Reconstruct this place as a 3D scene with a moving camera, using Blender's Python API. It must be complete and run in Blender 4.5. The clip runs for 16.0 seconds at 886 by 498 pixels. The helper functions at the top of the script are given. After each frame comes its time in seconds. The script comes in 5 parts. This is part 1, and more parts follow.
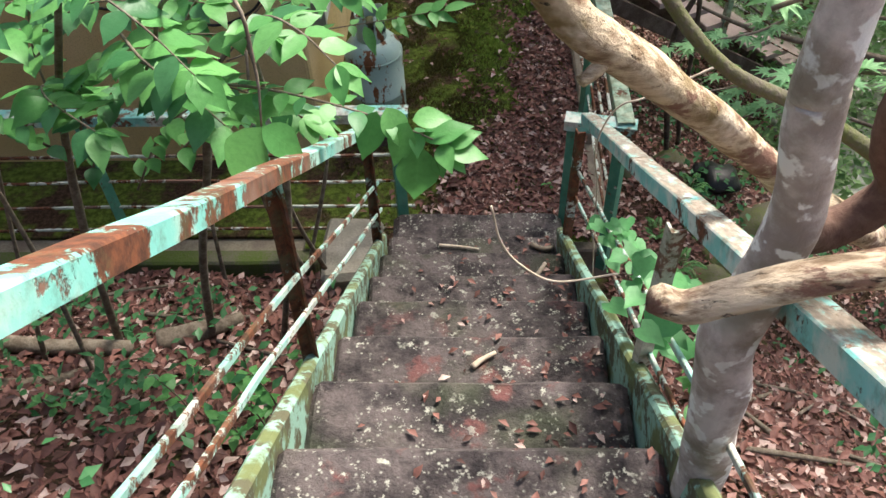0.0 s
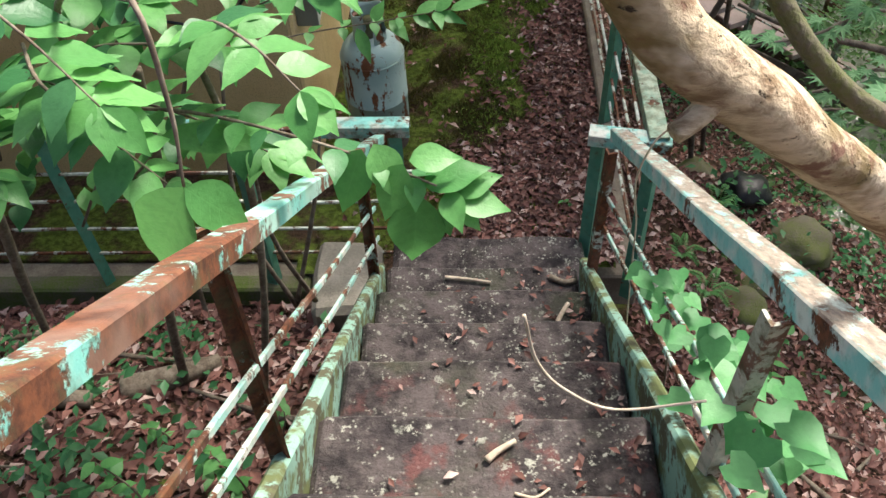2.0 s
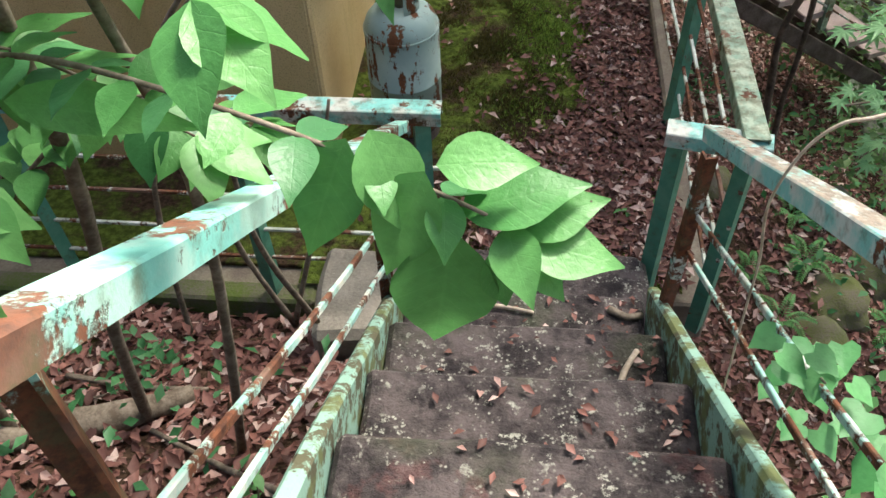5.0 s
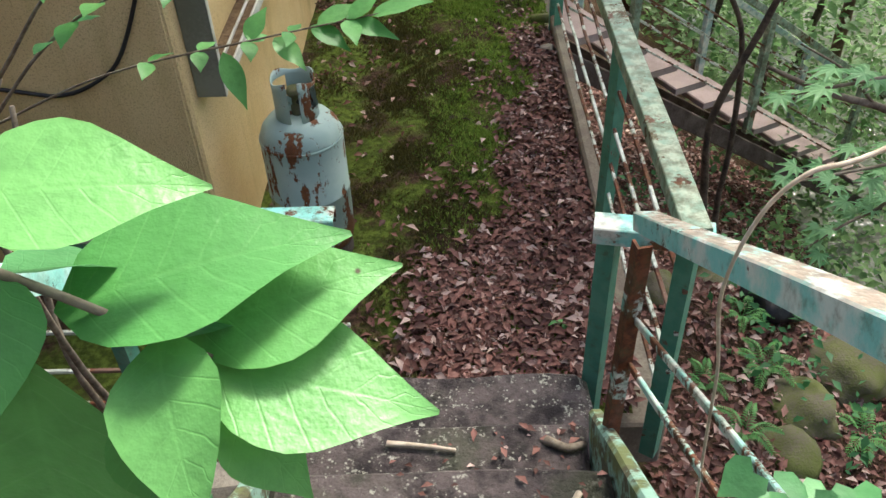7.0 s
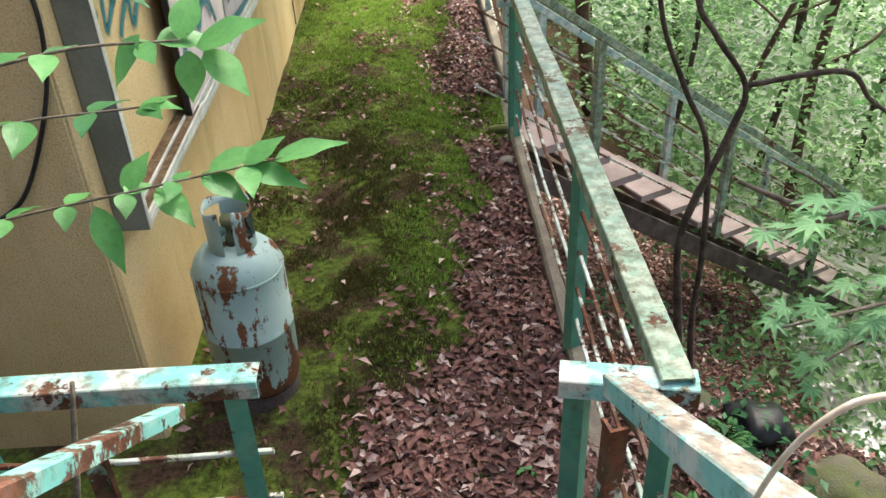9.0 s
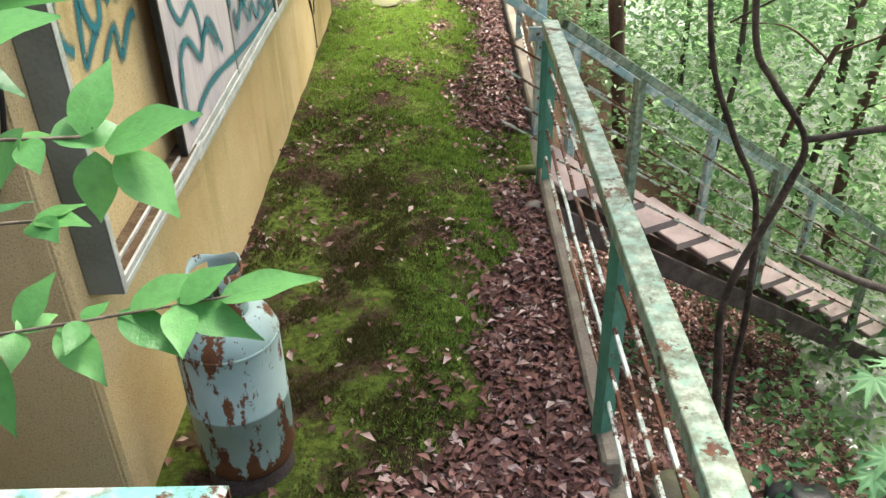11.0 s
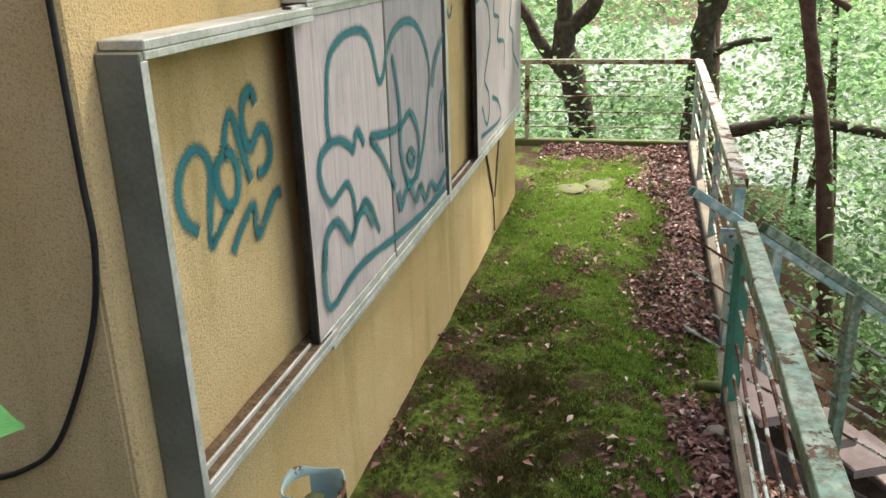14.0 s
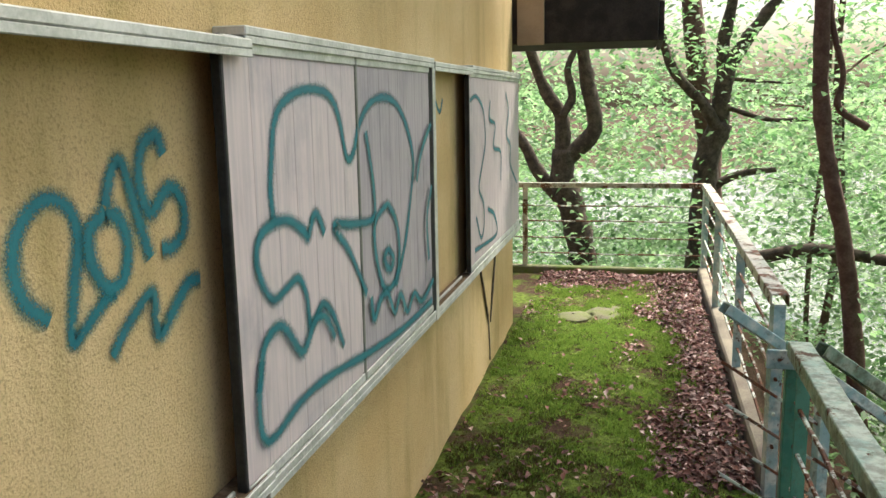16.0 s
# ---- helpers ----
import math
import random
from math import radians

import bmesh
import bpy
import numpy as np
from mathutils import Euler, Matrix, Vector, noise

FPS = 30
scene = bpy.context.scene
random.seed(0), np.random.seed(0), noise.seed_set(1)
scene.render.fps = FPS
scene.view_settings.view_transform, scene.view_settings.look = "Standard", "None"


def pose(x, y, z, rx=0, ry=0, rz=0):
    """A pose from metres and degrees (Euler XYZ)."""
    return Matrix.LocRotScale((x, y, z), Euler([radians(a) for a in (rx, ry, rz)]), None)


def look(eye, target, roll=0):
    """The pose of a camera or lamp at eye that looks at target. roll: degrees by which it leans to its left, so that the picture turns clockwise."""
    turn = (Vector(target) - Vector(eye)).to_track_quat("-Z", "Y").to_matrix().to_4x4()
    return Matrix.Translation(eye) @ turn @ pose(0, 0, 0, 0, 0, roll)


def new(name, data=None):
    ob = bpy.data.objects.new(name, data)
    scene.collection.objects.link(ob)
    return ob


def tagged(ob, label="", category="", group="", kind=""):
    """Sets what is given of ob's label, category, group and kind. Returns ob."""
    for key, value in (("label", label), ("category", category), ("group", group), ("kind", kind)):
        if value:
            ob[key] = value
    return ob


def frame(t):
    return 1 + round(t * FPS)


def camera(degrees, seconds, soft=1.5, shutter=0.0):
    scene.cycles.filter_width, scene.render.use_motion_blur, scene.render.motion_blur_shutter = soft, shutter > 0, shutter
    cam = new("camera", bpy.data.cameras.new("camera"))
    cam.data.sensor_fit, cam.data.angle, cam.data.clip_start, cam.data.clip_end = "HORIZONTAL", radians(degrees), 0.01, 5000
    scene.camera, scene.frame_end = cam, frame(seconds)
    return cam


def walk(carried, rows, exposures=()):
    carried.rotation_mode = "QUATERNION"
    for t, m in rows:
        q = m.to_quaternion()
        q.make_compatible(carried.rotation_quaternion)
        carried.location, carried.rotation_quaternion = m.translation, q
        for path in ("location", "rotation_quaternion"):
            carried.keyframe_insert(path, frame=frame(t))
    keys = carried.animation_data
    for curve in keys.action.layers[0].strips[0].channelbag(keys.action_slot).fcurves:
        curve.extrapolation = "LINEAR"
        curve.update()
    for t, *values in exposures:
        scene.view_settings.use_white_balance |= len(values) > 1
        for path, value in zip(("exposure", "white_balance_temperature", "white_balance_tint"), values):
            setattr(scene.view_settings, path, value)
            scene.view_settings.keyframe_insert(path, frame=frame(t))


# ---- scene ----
cam = camera(55.9, 16.0)
PATH = [
    (0, (-0.218, 2.623, 3.178), (-0.294, 3.968, 1.699), -2.7),
    (0.5, (-0.285, 2.781, 3.048), (-0.362, 4.118, 1.563), -2.7),
    (1, (-0.305, 2.855, 3.012), (-0.387, 4.19, 1.525), -2.5),
    (1.5, (-0.302, 2.904, 2.983), (-0.385, 4.242, 1.499), -2.5),
    (2, (-0.236, 3.024, 2.942), (-0.326, 4.361, 1.457), -3.1),
    (2.5, (-0.254, 3.156, 2.835), (-0.335, 4.499, 1.355), -2.5),
    (3, (-0.311, 3.214, 2.762), (-0.389, 4.564, 1.289), -2.3),
    (3.5, (-0.318, 3.271, 2.716), (-0.411, 4.614, 1.236), -1.8),
    (3.7, (-0.313, 3.306, 2.677), (-0.417, 4.644, 1.194), -1.5),
    (5.8, (-0.246, 3.651, 2.41), (-0.413, 4.967, 0.913), -3.1),
    (6, (-0.228, 3.693, 2.363), (-0.379, 5.022, 0.876), -3.5),
    (6.5, (-0.189, 3.714, 2.292), (-0.278, 5.154, 0.906), -3.3),
    (7, (-0.178, 3.76, 2.24), (-0.217, 5.293, 0.956), -2.5),
    (7.5, (-0.198, 3.779, 2.227), (-0.212, 5.37, 1.015), -2.0),
    (8, (-0.217, 3.84, 2.198), (-0.217, 5.474, 1.044), -2.1),
    (8.5, (-0.197, 3.934, 2.223), (-0.178, 5.596, 1.11), -2.4),
    (9, (-0.106, 4.057, 2.163), (-0.07, 5.729, 1.066), -2.5),
    (9.2, (-0.077, 4.098, 2.165), (-0.033, 5.772, 1.071), -2.5),
    (11.3, (-0.081, 4.468, 2.113), (-0.131, 6.169, 1.063), -0.8),
    (11.5, (-0.048, 4.483, 2.137), (-0.16, 6.189, 1.1), -0.8),
    (12, (-0.029, 4.558, 2.143), (-0.298, 6.283, 1.168), -1.2),
    (12.5, (-0.027, 4.619, 2.168), (-0.392, 6.352, 1.239), -1.0),
    (13, (-0.031, 4.626, 2.175), (-0.465, 6.386, 1.33), -1.4),
    (13.5, (-0.009, 4.778, 2.044), (-0.476, 6.571, 1.292), -1.4),
    (14, (-0.016, 4.849, 2.035), (-0.469, 6.675, 1.358), -1.8),
    (14.5, (-0.017, 4.981, 1.943), (-0.449, 6.834, 1.325), -2.0),
    (15, (0.051, 5.141, 1.871), (-0.376, 7.012, 1.309), -2.0),
    (15.5, (-0.015, 5.331, 1.817), (-0.442, 7.226, 1.341), -1.3),
    (16, (-0.116, 5.441, 1.749), (-0.574, 7.356, 1.395), -1.0),
]
# the phone darkens its picture as the bright wood comes into view
EXPOSURES = [(0.0, 0.98), (3.5, 1.05), (6.5, 1.35), (8.0, 1.45), (9.0, 1.7), (11.5, 1.85), (12.5, 1.6), (14.0, 1.4), (16.0, 1.25)]
walk(cam, [(t, look(eye, target, roll)) for t, eye, target, roll in PATH], EXPOSURES)

# ---- world and light ----
SUN_ELEV, SUN_TURN = radians(56), radians(38)
world = bpy.data.worlds.new("world")
scene.world = world
world.use_nodes = True
wn = world.node_tree
sky = wn.nodes.new("ShaderNodeTexSky")
sky.sky_type, sky.sun_disc, sky.sun_elevation, sky.sun_rotation = "NISHITA", False, SUN_ELEV, SUN_TURN
sky.air_density, sky.dust_density = 1.0, 6.0
wn.links.new(sky.outputs["Color"], wn.nodes["Background"].inputs["Color"])
wn.nodes["Background"].inputs["Strength"].default_value = 0.15
sun = new("sun", bpy.data.lights.new("sun", "SUN"))
sun.data.energy, sun.data.angle, sun.data.color = 5.0, radians(12), (1.0, 0.95, 0.87)
sun.matrix_world = look((0, 0, 0), (-math.sin(SUN_TURN) * math.cos(SUN_ELEV), -math.cos(SUN_TURN) * math.cos(SUN_ELEV), -math.sin(SUN_ELEV)))

# ---- materials ----
R = random.Random(7)


class Mat:
    """A node material that is built up step by step, with world position as its coordinate."""

    def __init__(self, name):
        self.m = bpy.data.materials.new(name)
        self.m.use_nodes = True
        self.t = self.m.node_tree
        self.b = self.t.nodes["Principled BSDF"]
        self.pos = self.t.nodes.new("ShaderNodeNewGeometry").outputs["Position"]

    def node(self, kind, **sockets):
        n = self.t.nodes.new(kind)
        for key, value in sockets.items():
            self.put(n.inputs[key.replace("_", " ")], value)
        return n

    def put(self, socket, value):
        if isinstance(value, bpy.types.NodeSocket):
            self.t.links.new(value, socket)
        else:
            socket.default_value = value

    def noise(self, scale, detail=5.0, rough=0.6, stretch=(1, 1, 1), shift=0.0):
        mp = self.node("ShaderNodeMapping", Vector=self.pos)
        mp.inputs["Scale"].default_value = stretch
        mp.inputs["Location"].default_value = (shift, shift * 1.7, shift * 0.3)
        n = self.node("ShaderNodeTexNoise", Vector=mp.outputs["Vector"], Scale=scale, Detail=detail, Roughness=rough)
        return n.outputs["Fac"]

    def cells(self, scale, feature="F1"):
        n = self.node("ShaderNodeTexVoronoi", Vector=self.pos, Scale=scale)
        n.feature = feature
        return n.outputs["Distance"]

    def ramp(self, fac, lo, hi):
        n = self.node("ShaderNodeMapRange", Value=fac)
        n.inputs["From Min"].default_value, n.inputs["From Max"].default_value = lo, hi
        n.interpolation_type = "SMOOTHSTEP"
        return n.outputs["Result"]

    def math(self, op, a, b=0.0):
        n = self.t.nodes.new("ShaderNodeMath")
        n.operation = op
        self.put(n.inputs[0], a), self.put(n.inputs[1], b)
        return n.outputs[0]

    def mix(self, fac, a, b):
        n = self.t.nodes.new("ShaderNodeMix")
        n.data_type = "RGBA"
        self.put(n.inputs[0], fac), self.put(n.inputs[6], a), self.put(n.inputs[7], b)
        return n.outputs[2]

    def finish(self, color, rough=0.8, bump=None, depth=0.004, metal=0.0, spec=0.3):
        self.put(self.b.inputs["Base Color"], color)
        self.put(self.b.inputs["Roughness"], rough)
        self.put(self.b.inputs["Metallic"], metal)
        self.b.inputs["Specular IOR Level"].default_value = spec
        if bump is not None:
            n = self.node("ShaderNodeBump", Height=bump)
            n.inputs["Distance"].default_value = depth
            n.inputs["Strength"].default_value = 1.0
            self.t.links.new(n.outputs["Normal"], self.b.inputs["Normal"])
        return self.m


def rgb(r, g, b):
    return (r, g, b, 1.0)


def rust_paint(name, paint, rust_from, moss=0.0, worn=(0.62, 0.66, 0.6), top=None):
    """Old gloss paint on steel, flaking to rust; rust_from: lower is rustier."""
    m = Mat(name)
    big, fine = m.noise(7.0, 8, 0.65), m.noise(60, 6, 0.7)
    both = m.math("ADD", m.math("MULTIPLY", big, 0.75), m.math("MULTIPLY", fine, 0.25))
    rusty = m.ramp(both, rust_from, rust_from + 0.04)
    faded = m.mix(m.ramp(m.noise(13, 6, 0.6, shift=3), 0.42, 0.62), rgb(*paint), rgb(*worn))
    rust = m.mix(m.ramp(m.noise(45, 5, 0.7, shift=9), 0.35, 0.65), rgb(0.06, 0.024, 0.014), rgb(0.17, 0.06, 0.028))
    rust = m.mix(m.ramp(m.noise(5, 4, shift=4), 0.5, 0.7), rust, rgb(0.2, 0.12, 0.09))
    col = m.mix(rusty, faded, rust)
    grime = m.ramp(m.noise(22, 6, 0.7, shift=5), 0.55 - moss, 0.8 - moss)
    col = m.mix(m.math("MULTIPLY", grime, 0.75), col, rgb(0.085, 0.085, 0.04))
    if top:
        level = m.node("ShaderNodeSeparateXYZ", Vector=m.t.nodes["Geometry"].outputs["Normal"]).outputs["Z"]
        bare = m.math("MULTIPLY", m.ramp(level, 0.45, 0.7), m.ramp(m.noise(26, 7, 0.7, (1.6, 0.6, 0.6), 2), 0.36, 0.52))
        col = m.mix(bare, col, m.mix(m.ramp(m.noise(50, 5, 0.7, (1.5, 0.5, 0.5)), 0.35, 0.65), rgb(*top), rgb(top[0] * 2.2, top[1] * 2.15, top[2] * 2.1)))
    rough = m.math("ADD", m.math("MULTIPLY", rusty, 0.4), 0.42)
    return m.finish(col, rough, m.math("SUBTRACT", m.math("MULTIPLY", fine, 0.4), m.math("MULTIPLY", rusty, 0.5)), 0.002)


M_PAINT = rust_paint("turquoise_paint", (0.2, 0.52, 0.47), 0.535, 0.1, (0.52, 0.53, 0.47))
M_WORNTOP = rust_paint("turquoise_paint_with_worn_top", (0.22, 0.56, 0.53), 0.545, 0.05, (0.6, 0.66, 0.62), (0.17, 0.14, 0.115))
M_RUSTY = rust_paint("rusted_turquoise_paint", (0.2, 0.52, 0.46), 0.49, 0.07, (0.36, 0.56, 0.49))
M_POST_RUST = rust_paint("rusted_post_paint", (0.16, 0.4, 0.33), 0.42, 0.1)
M_MOSSY_RAIL = rust_paint("mossy_green_rail_paint", (0.22, 0.34, 0.25), 0.575, 0.16, (0.4, 0.46, 0.34))
M_GREY_RAIL = rust_paint("pale_blue_rail_paint", (0.3, 0.44, 0.44), 0.6, 0.06)
M_ROD = rust_paint("rusted_rod_paint", (0.45, 0.5, 0.42), 0.47, 0.06)
M_BAR = rust_paint("rusted_bar_paint", (0.3, 0.55, 0.48), 0.5, 0.05, (0.6, 0.6, 0.53))
M_CREAM = rust_paint("flaking_cream_paint", (0.42, 0.42, 0.35), 0.52, 0.1, (0.55, 0.5, 0.42))
M_GREENPOST = rust_paint("green_post_paint", (0.07, 0.24, 0.17), 0.6, 0.04, (0.1, 0.28, 0.2))


def tank_paint():
    m = Mat("grey_tank_paint")
    drip = m.noise(16, 6, 0.6, (1, 1, 0.35))
    fine = m.noise(70, 5, 0.7)
    height = m.node("ShaderNodeSeparateXYZ", Vector=m.pos).outputs["Z"]
    foot = m.math("MULTIPLY", m.math("SUBTRACT", 1.0, m.ramp(height, 0.02, 0.3)), 0.16)
    v = m.math("ADD", m.math("ADD", m.math("MULTIPLY", drip, 0.8), m.math("MULTIPLY", fine, 0.2)), foot)
    rusty = m.ramp(v, 0.535, 0.57)
    rust = m.mix(fine, rgb(0.05, 0.018, 0.01), rgb(0.22, 0.09, 0.035))
    base = m.mix(m.ramp(m.noise(4, 4), 0.3, 0.7), rgb(0.26, 0.37, 0.34), rgb(0.37, 0.47, 0.43))
    return m.finish(m.mix(rusty, base, rust), m.math("ADD", m.math("MULTIPLY", rusty, 0.4), 0.45), m.math("MULTIPLY", rusty, -1.0), 0.002)


M_TANK = tank_paint()


def stucco():
    m = Mat("ochre_stucco")
    big, streak, fine = m.noise(1.3, 6), m.noise(3.0, 6, 0.6, (1.5, 1.5, 0.25)), m.noise(150, 3, 0.75)
    col = m.mix(m.ramp(big, 0.35, 0.7), rgb(0.54, 0.385, 0.175), rgb(0.63, 0.48, 0.255))
    col = m.mix(m.math("MULTIPLY", m.ramp(streak, 0.5, 0.72), 0.55), col, rgb(0.34, 0.27, 0.1))
    col = m.mix(m.math("MULTIPLY", m.ramp(fine, 0.5, 0.66), 0.5), col, rgb(0.2, 0.15, 0.06))
    return m.finish(col, 0.93, m.math("ADD", fine, m.math("MULTIPLY", m.noise(90, 4), 0.6)), 0.004, spec=0.15)


M_STUCCO = stucco()


def board(name, a, b, c):
    m = Mat(name)
    grain = m.noise(9, 6, 0.6, (1, 6, 0.25))
    col = m.mix(m.ramp(grain, 0.35, 0.68), rgb(*a), rgb(*b))
    col = m.mix(m.math("MULTIPLY", m.ramp(m.noise(2.2, 6, 0.65), 0.48, 0.72), 0.7), col, rgb(*c))
    col = m.mix(m.math("MULTIPLY", m.ramp(m.noise(14, 5, 0.6, (1, 1, 0.2), 3), 0.55, 0.75), 0.4), col, rgb(c[0] * 0.6, c[1] * 0.6, c[2] * 0.6))
    return m.finish(col, 0.7, grain, 0.001)


M_BOARD = board("grey_pink_shutter_board", (0.60, 0.51, 0.48), (0.49, 0.43, 0.415), (0.33, 0.31, 0.32))
M_BOARD2 = board("dark_grey_shutter_board", (0.41, 0.365, 0.36), (0.32, 0.29, 0.295), (0.23, 0.22, 0.23))
M_BOARD3 = board("pale_pink_shutter_board", (0.56, 0.48, 0.46), (0.47, 0.41, 0.40), (0.33, 0.31, 0.31))


def plain(name, a, b, scale=6.0, rough=0.6, metal=0.0, depth=0.001, fine=90, lo=0.38, hi=0.66, spec=0.3):
    m = Mat(name)
    n = m.math("ADD", m.math("MULTIPLY", m.noise(scale), 0.65), m.math("MULTIPLY", m.noise(fine, 4), 0.35))
    return m.finish(m.mix(m.ramp(n, lo, hi), rgb(*a), rgb(*b)), rough, n, depth, metal, spec)


M_ALU = plain("weathered_aluminium", (0.62, 0.62, 0.57), (0.38, 0.39, 0.34), 7, 0.5, 0.35)
M_ALUDARK = plain("dull_grey_metal", (0.2, 0.205, 0.16), (0.13, 0.135, 0.1), 5, 0.6, 0.0)
M_BLACK = plain("black_metal_edge", (0.014, 0.014, 0.013), (0.035, 0.033, 0.03), 8, 0.5)
M_DIRT = plain("dirt_in_track", (0.09, 0.055, 0.03), (0.2, 0.14, 0.08), 30, 0.95, 0, 0.006)
M_CABLE = plain("black_cable", (0.012, 0.012, 0.012), (0.03, 0.03, 0.03), 20, 0.5)
M_DARKWOOD = plain("dark_eave_wood", (0.02, 0.016, 0.013), (0.045, 0.035, 0.028), 9, 0.85)
M_TAN = plain("tan_beam_paint", (0.42, 0.3, 0.2), (0.33, 0.23, 0.15), 6, 0.8)
M_PINKTREAD = plain("pinkish_concrete_tread", (0.40, 0.31, 0.29), (0.27, 0.21, 0.195), 5, 0.9, 0, 0.003)
M_STRINGER = plain("rusted_channel", (0.055, 0.035, 0.03), (0.13, 0.1, 0.09), 8, 0.8, 0, 0.002)
M_ROCK = plain("mossy_rock", (0.1, 0.12, 0.03), (0.13, 0.11, 0.085), 5, 0.95, 0, 0.012)
M_BARK = plain("dark_bark", (0.045, 0.035, 0.026), (0.13, 0.1, 0.075), 12, 0.95, 0, 0.012, 60)
M_BARKRED = plain("reddish_bark", (0.085, 0.045, 0.033), (0.16, 0.1, 0.075), 12, 0.95, 0, 0.008, 60)
M_TWIG = plain("grey_twig_bark", (0.11, 0.085, 0.06), (0.24, 0.2, 0.155), 25, 0.9, 0, 0.002, 120)
M_BLACKBAG = plain("black_plastic", (0.006, 0.006, 0.007), (0.014, 0.014, 0.016), 8, 0.4, 0, 0.004)


def spotted_bark():
    m = Mat("spotted_lichen_bark")
    col = m.mix(m.ramp(m.noise(20, 6), 0.35, 0.65), rgb(0.33, 0.27, 0.235), rgb(0.6, 0.53, 0.49))
    col = m.mix(m.ramp(m.noise(24, 4, 0.5, shift=2), 0.55, 0.6), col, rgb(0.78, 0.76, 0.72))
    col = m.mix(m.math("MULTIPLY", m.ramp(m.noise(6, 4, shift=8), 0.5, 0.68), 0.6), col, rgb(0.11, 0.1, 0.045))
    return m.finish(col, 0.85, m.noise(40, 6), 0.004)


M_SPOT = spotted_bark()


def dead_wood():
    m = Mat("bleached_dead_wood")
    n = m.noise(16, 7, 0.65, (0.8, 3, 2.2))
    col = m.mix(m.ramp(n, 0.34, 0.6), rgb(0.2, 0.13, 0.075), rgb(0.6, 0.48, 0.34))
    col = m.mix(m.ramp(m.noise(5, 5, shift=1), 0.5, 0.66), col, rgb(0.19, 0.14, 0.06))
    col = m.mix(m.math("MULTIPLY", m.ramp(m.noise(7, 6, 0.7, (1, 2, 1.6), 6), 0.53, 0.6), 0.85), col, rgb(0.17, 0.075, 0.055))
    col = m.mix(m.ramp(m.noise(4.5, 5, 0.6, shift=12), 0.56, 0.66), col, rgb(0.72, 0.62, 0.5))
    crack = m.ramp(m.noise(30, 5, 0.7, (0.5, 3, 2), 4), 0.62, 0.68)
    col = m.mix(crack, col, rgb(0.06, 0.04, 0.025))
    return m.finish(col, 0.85, m.math("SUBTRACT", n, m.math("MULTIPLY", crack, 0.6)), 0.009)


M_LOG = dead_wood()


def concrete_step():
    m = Mat("lichened_dark_concrete")
    base = m.mix(m.ramp(m.noise(9, 7, 0.7), 0.36, 0.64), rgb(0.025, 0.02, 0.021), rgb(0.118, 0.096, 0.092))
    y = m.node("ShaderNodeSeparateXYZ", Vector=m.pos).outputs["Y"]
    red = m.math("MULTIPLY", m.ramp(m.noise(9, 5, shift=6), 0.56, 0.66), m.ramp(y, 4.6, 3.6))
    base = m.mix(red, base, rgb(0.15, 0.06, 0.055))
    small = m.math("SUBTRACT", 1.0, m.ramp(m.cells(75), 0.1, 0.36))
    spots = m.math("MAXIMUM", m.math("MULTIPLY", small, m.ramp(m.noise(30, 3, shift=1), 0.45, 0.6)), m.ramp(m.noise(38, 5, 0.7, shift=9), 0.57, 0.64))
    spots = m.math("MULTIPLY", spots, m.ramp(m.noise(11, 4, shift=3), 0.42, 0.56))
    base = m.mix(m.math("MULTIPLY", spots, 0.9), base, rgb(0.42, 0.42, 0.35))
    base = m.mix(m.math("MULTIPLY", m.ramp(m.noise(3.2, 5, shift=7), 0.55, 0.7), 0.5), base, rgb(0.05, 0.065, 0.03))
    return m.finish(base, 0.88, m.math("ADD", m.noise(55, 6, 0.7), m.noise(14, 5)), 0.012)


M_STEP = concrete_step()


def stream():
    m = Mat("stream_water")
    return m.finish(m.mix(m.ramp(m.noise(1.2, 5), 0.45, 0.6), rgb(0.3, 0.31, 0.27), rgb(0.16, 0.17, 0.13)), 0.12, m.noise(6, 4), 0.03, spec=0.8)


M_WATER = stream()
M_CURB = plain("stained_concrete_curb", (0.15, 0.12, 0.095), (0.26, 0.23, 0.17), 7, 0.92, 0, 0.006)
M_CURBMOSS = plain("mossy_curb", (0.09, 0.13, 0.025), (0.15, 0.13, 0.1), 5, 0.95, 0, 0.01)
M_BLOCK = plain("pale_footing_concrete", (0.2, 0.18, 0.145), (0.31, 0.28, 0.23), 7, 0.92, 0, 0.008)


def stringer_paint():
    m = Mat("flaked_stringer_paint")
    n = m.math("ADD", m.math("MULTIPLY", m.noise(10, 6), 0.6), m.math("MULTIPLY", m.noise(45, 5), 0.4))
    col = m.mix(m.ramp(n, 0.46, 0.52), rgb(0.09, 0.085, 0.05), rgb(0.24, 0.4, 0.32))
    col = m.mix(m.ramp(m.noise(9, 5, shift=2), 0.5, 0.62), col, rgb(0.13, 0.15, 0.06))
    return m.finish(col, 0.8, n, 0.004)


M_STRPAINT = stringer_paint()


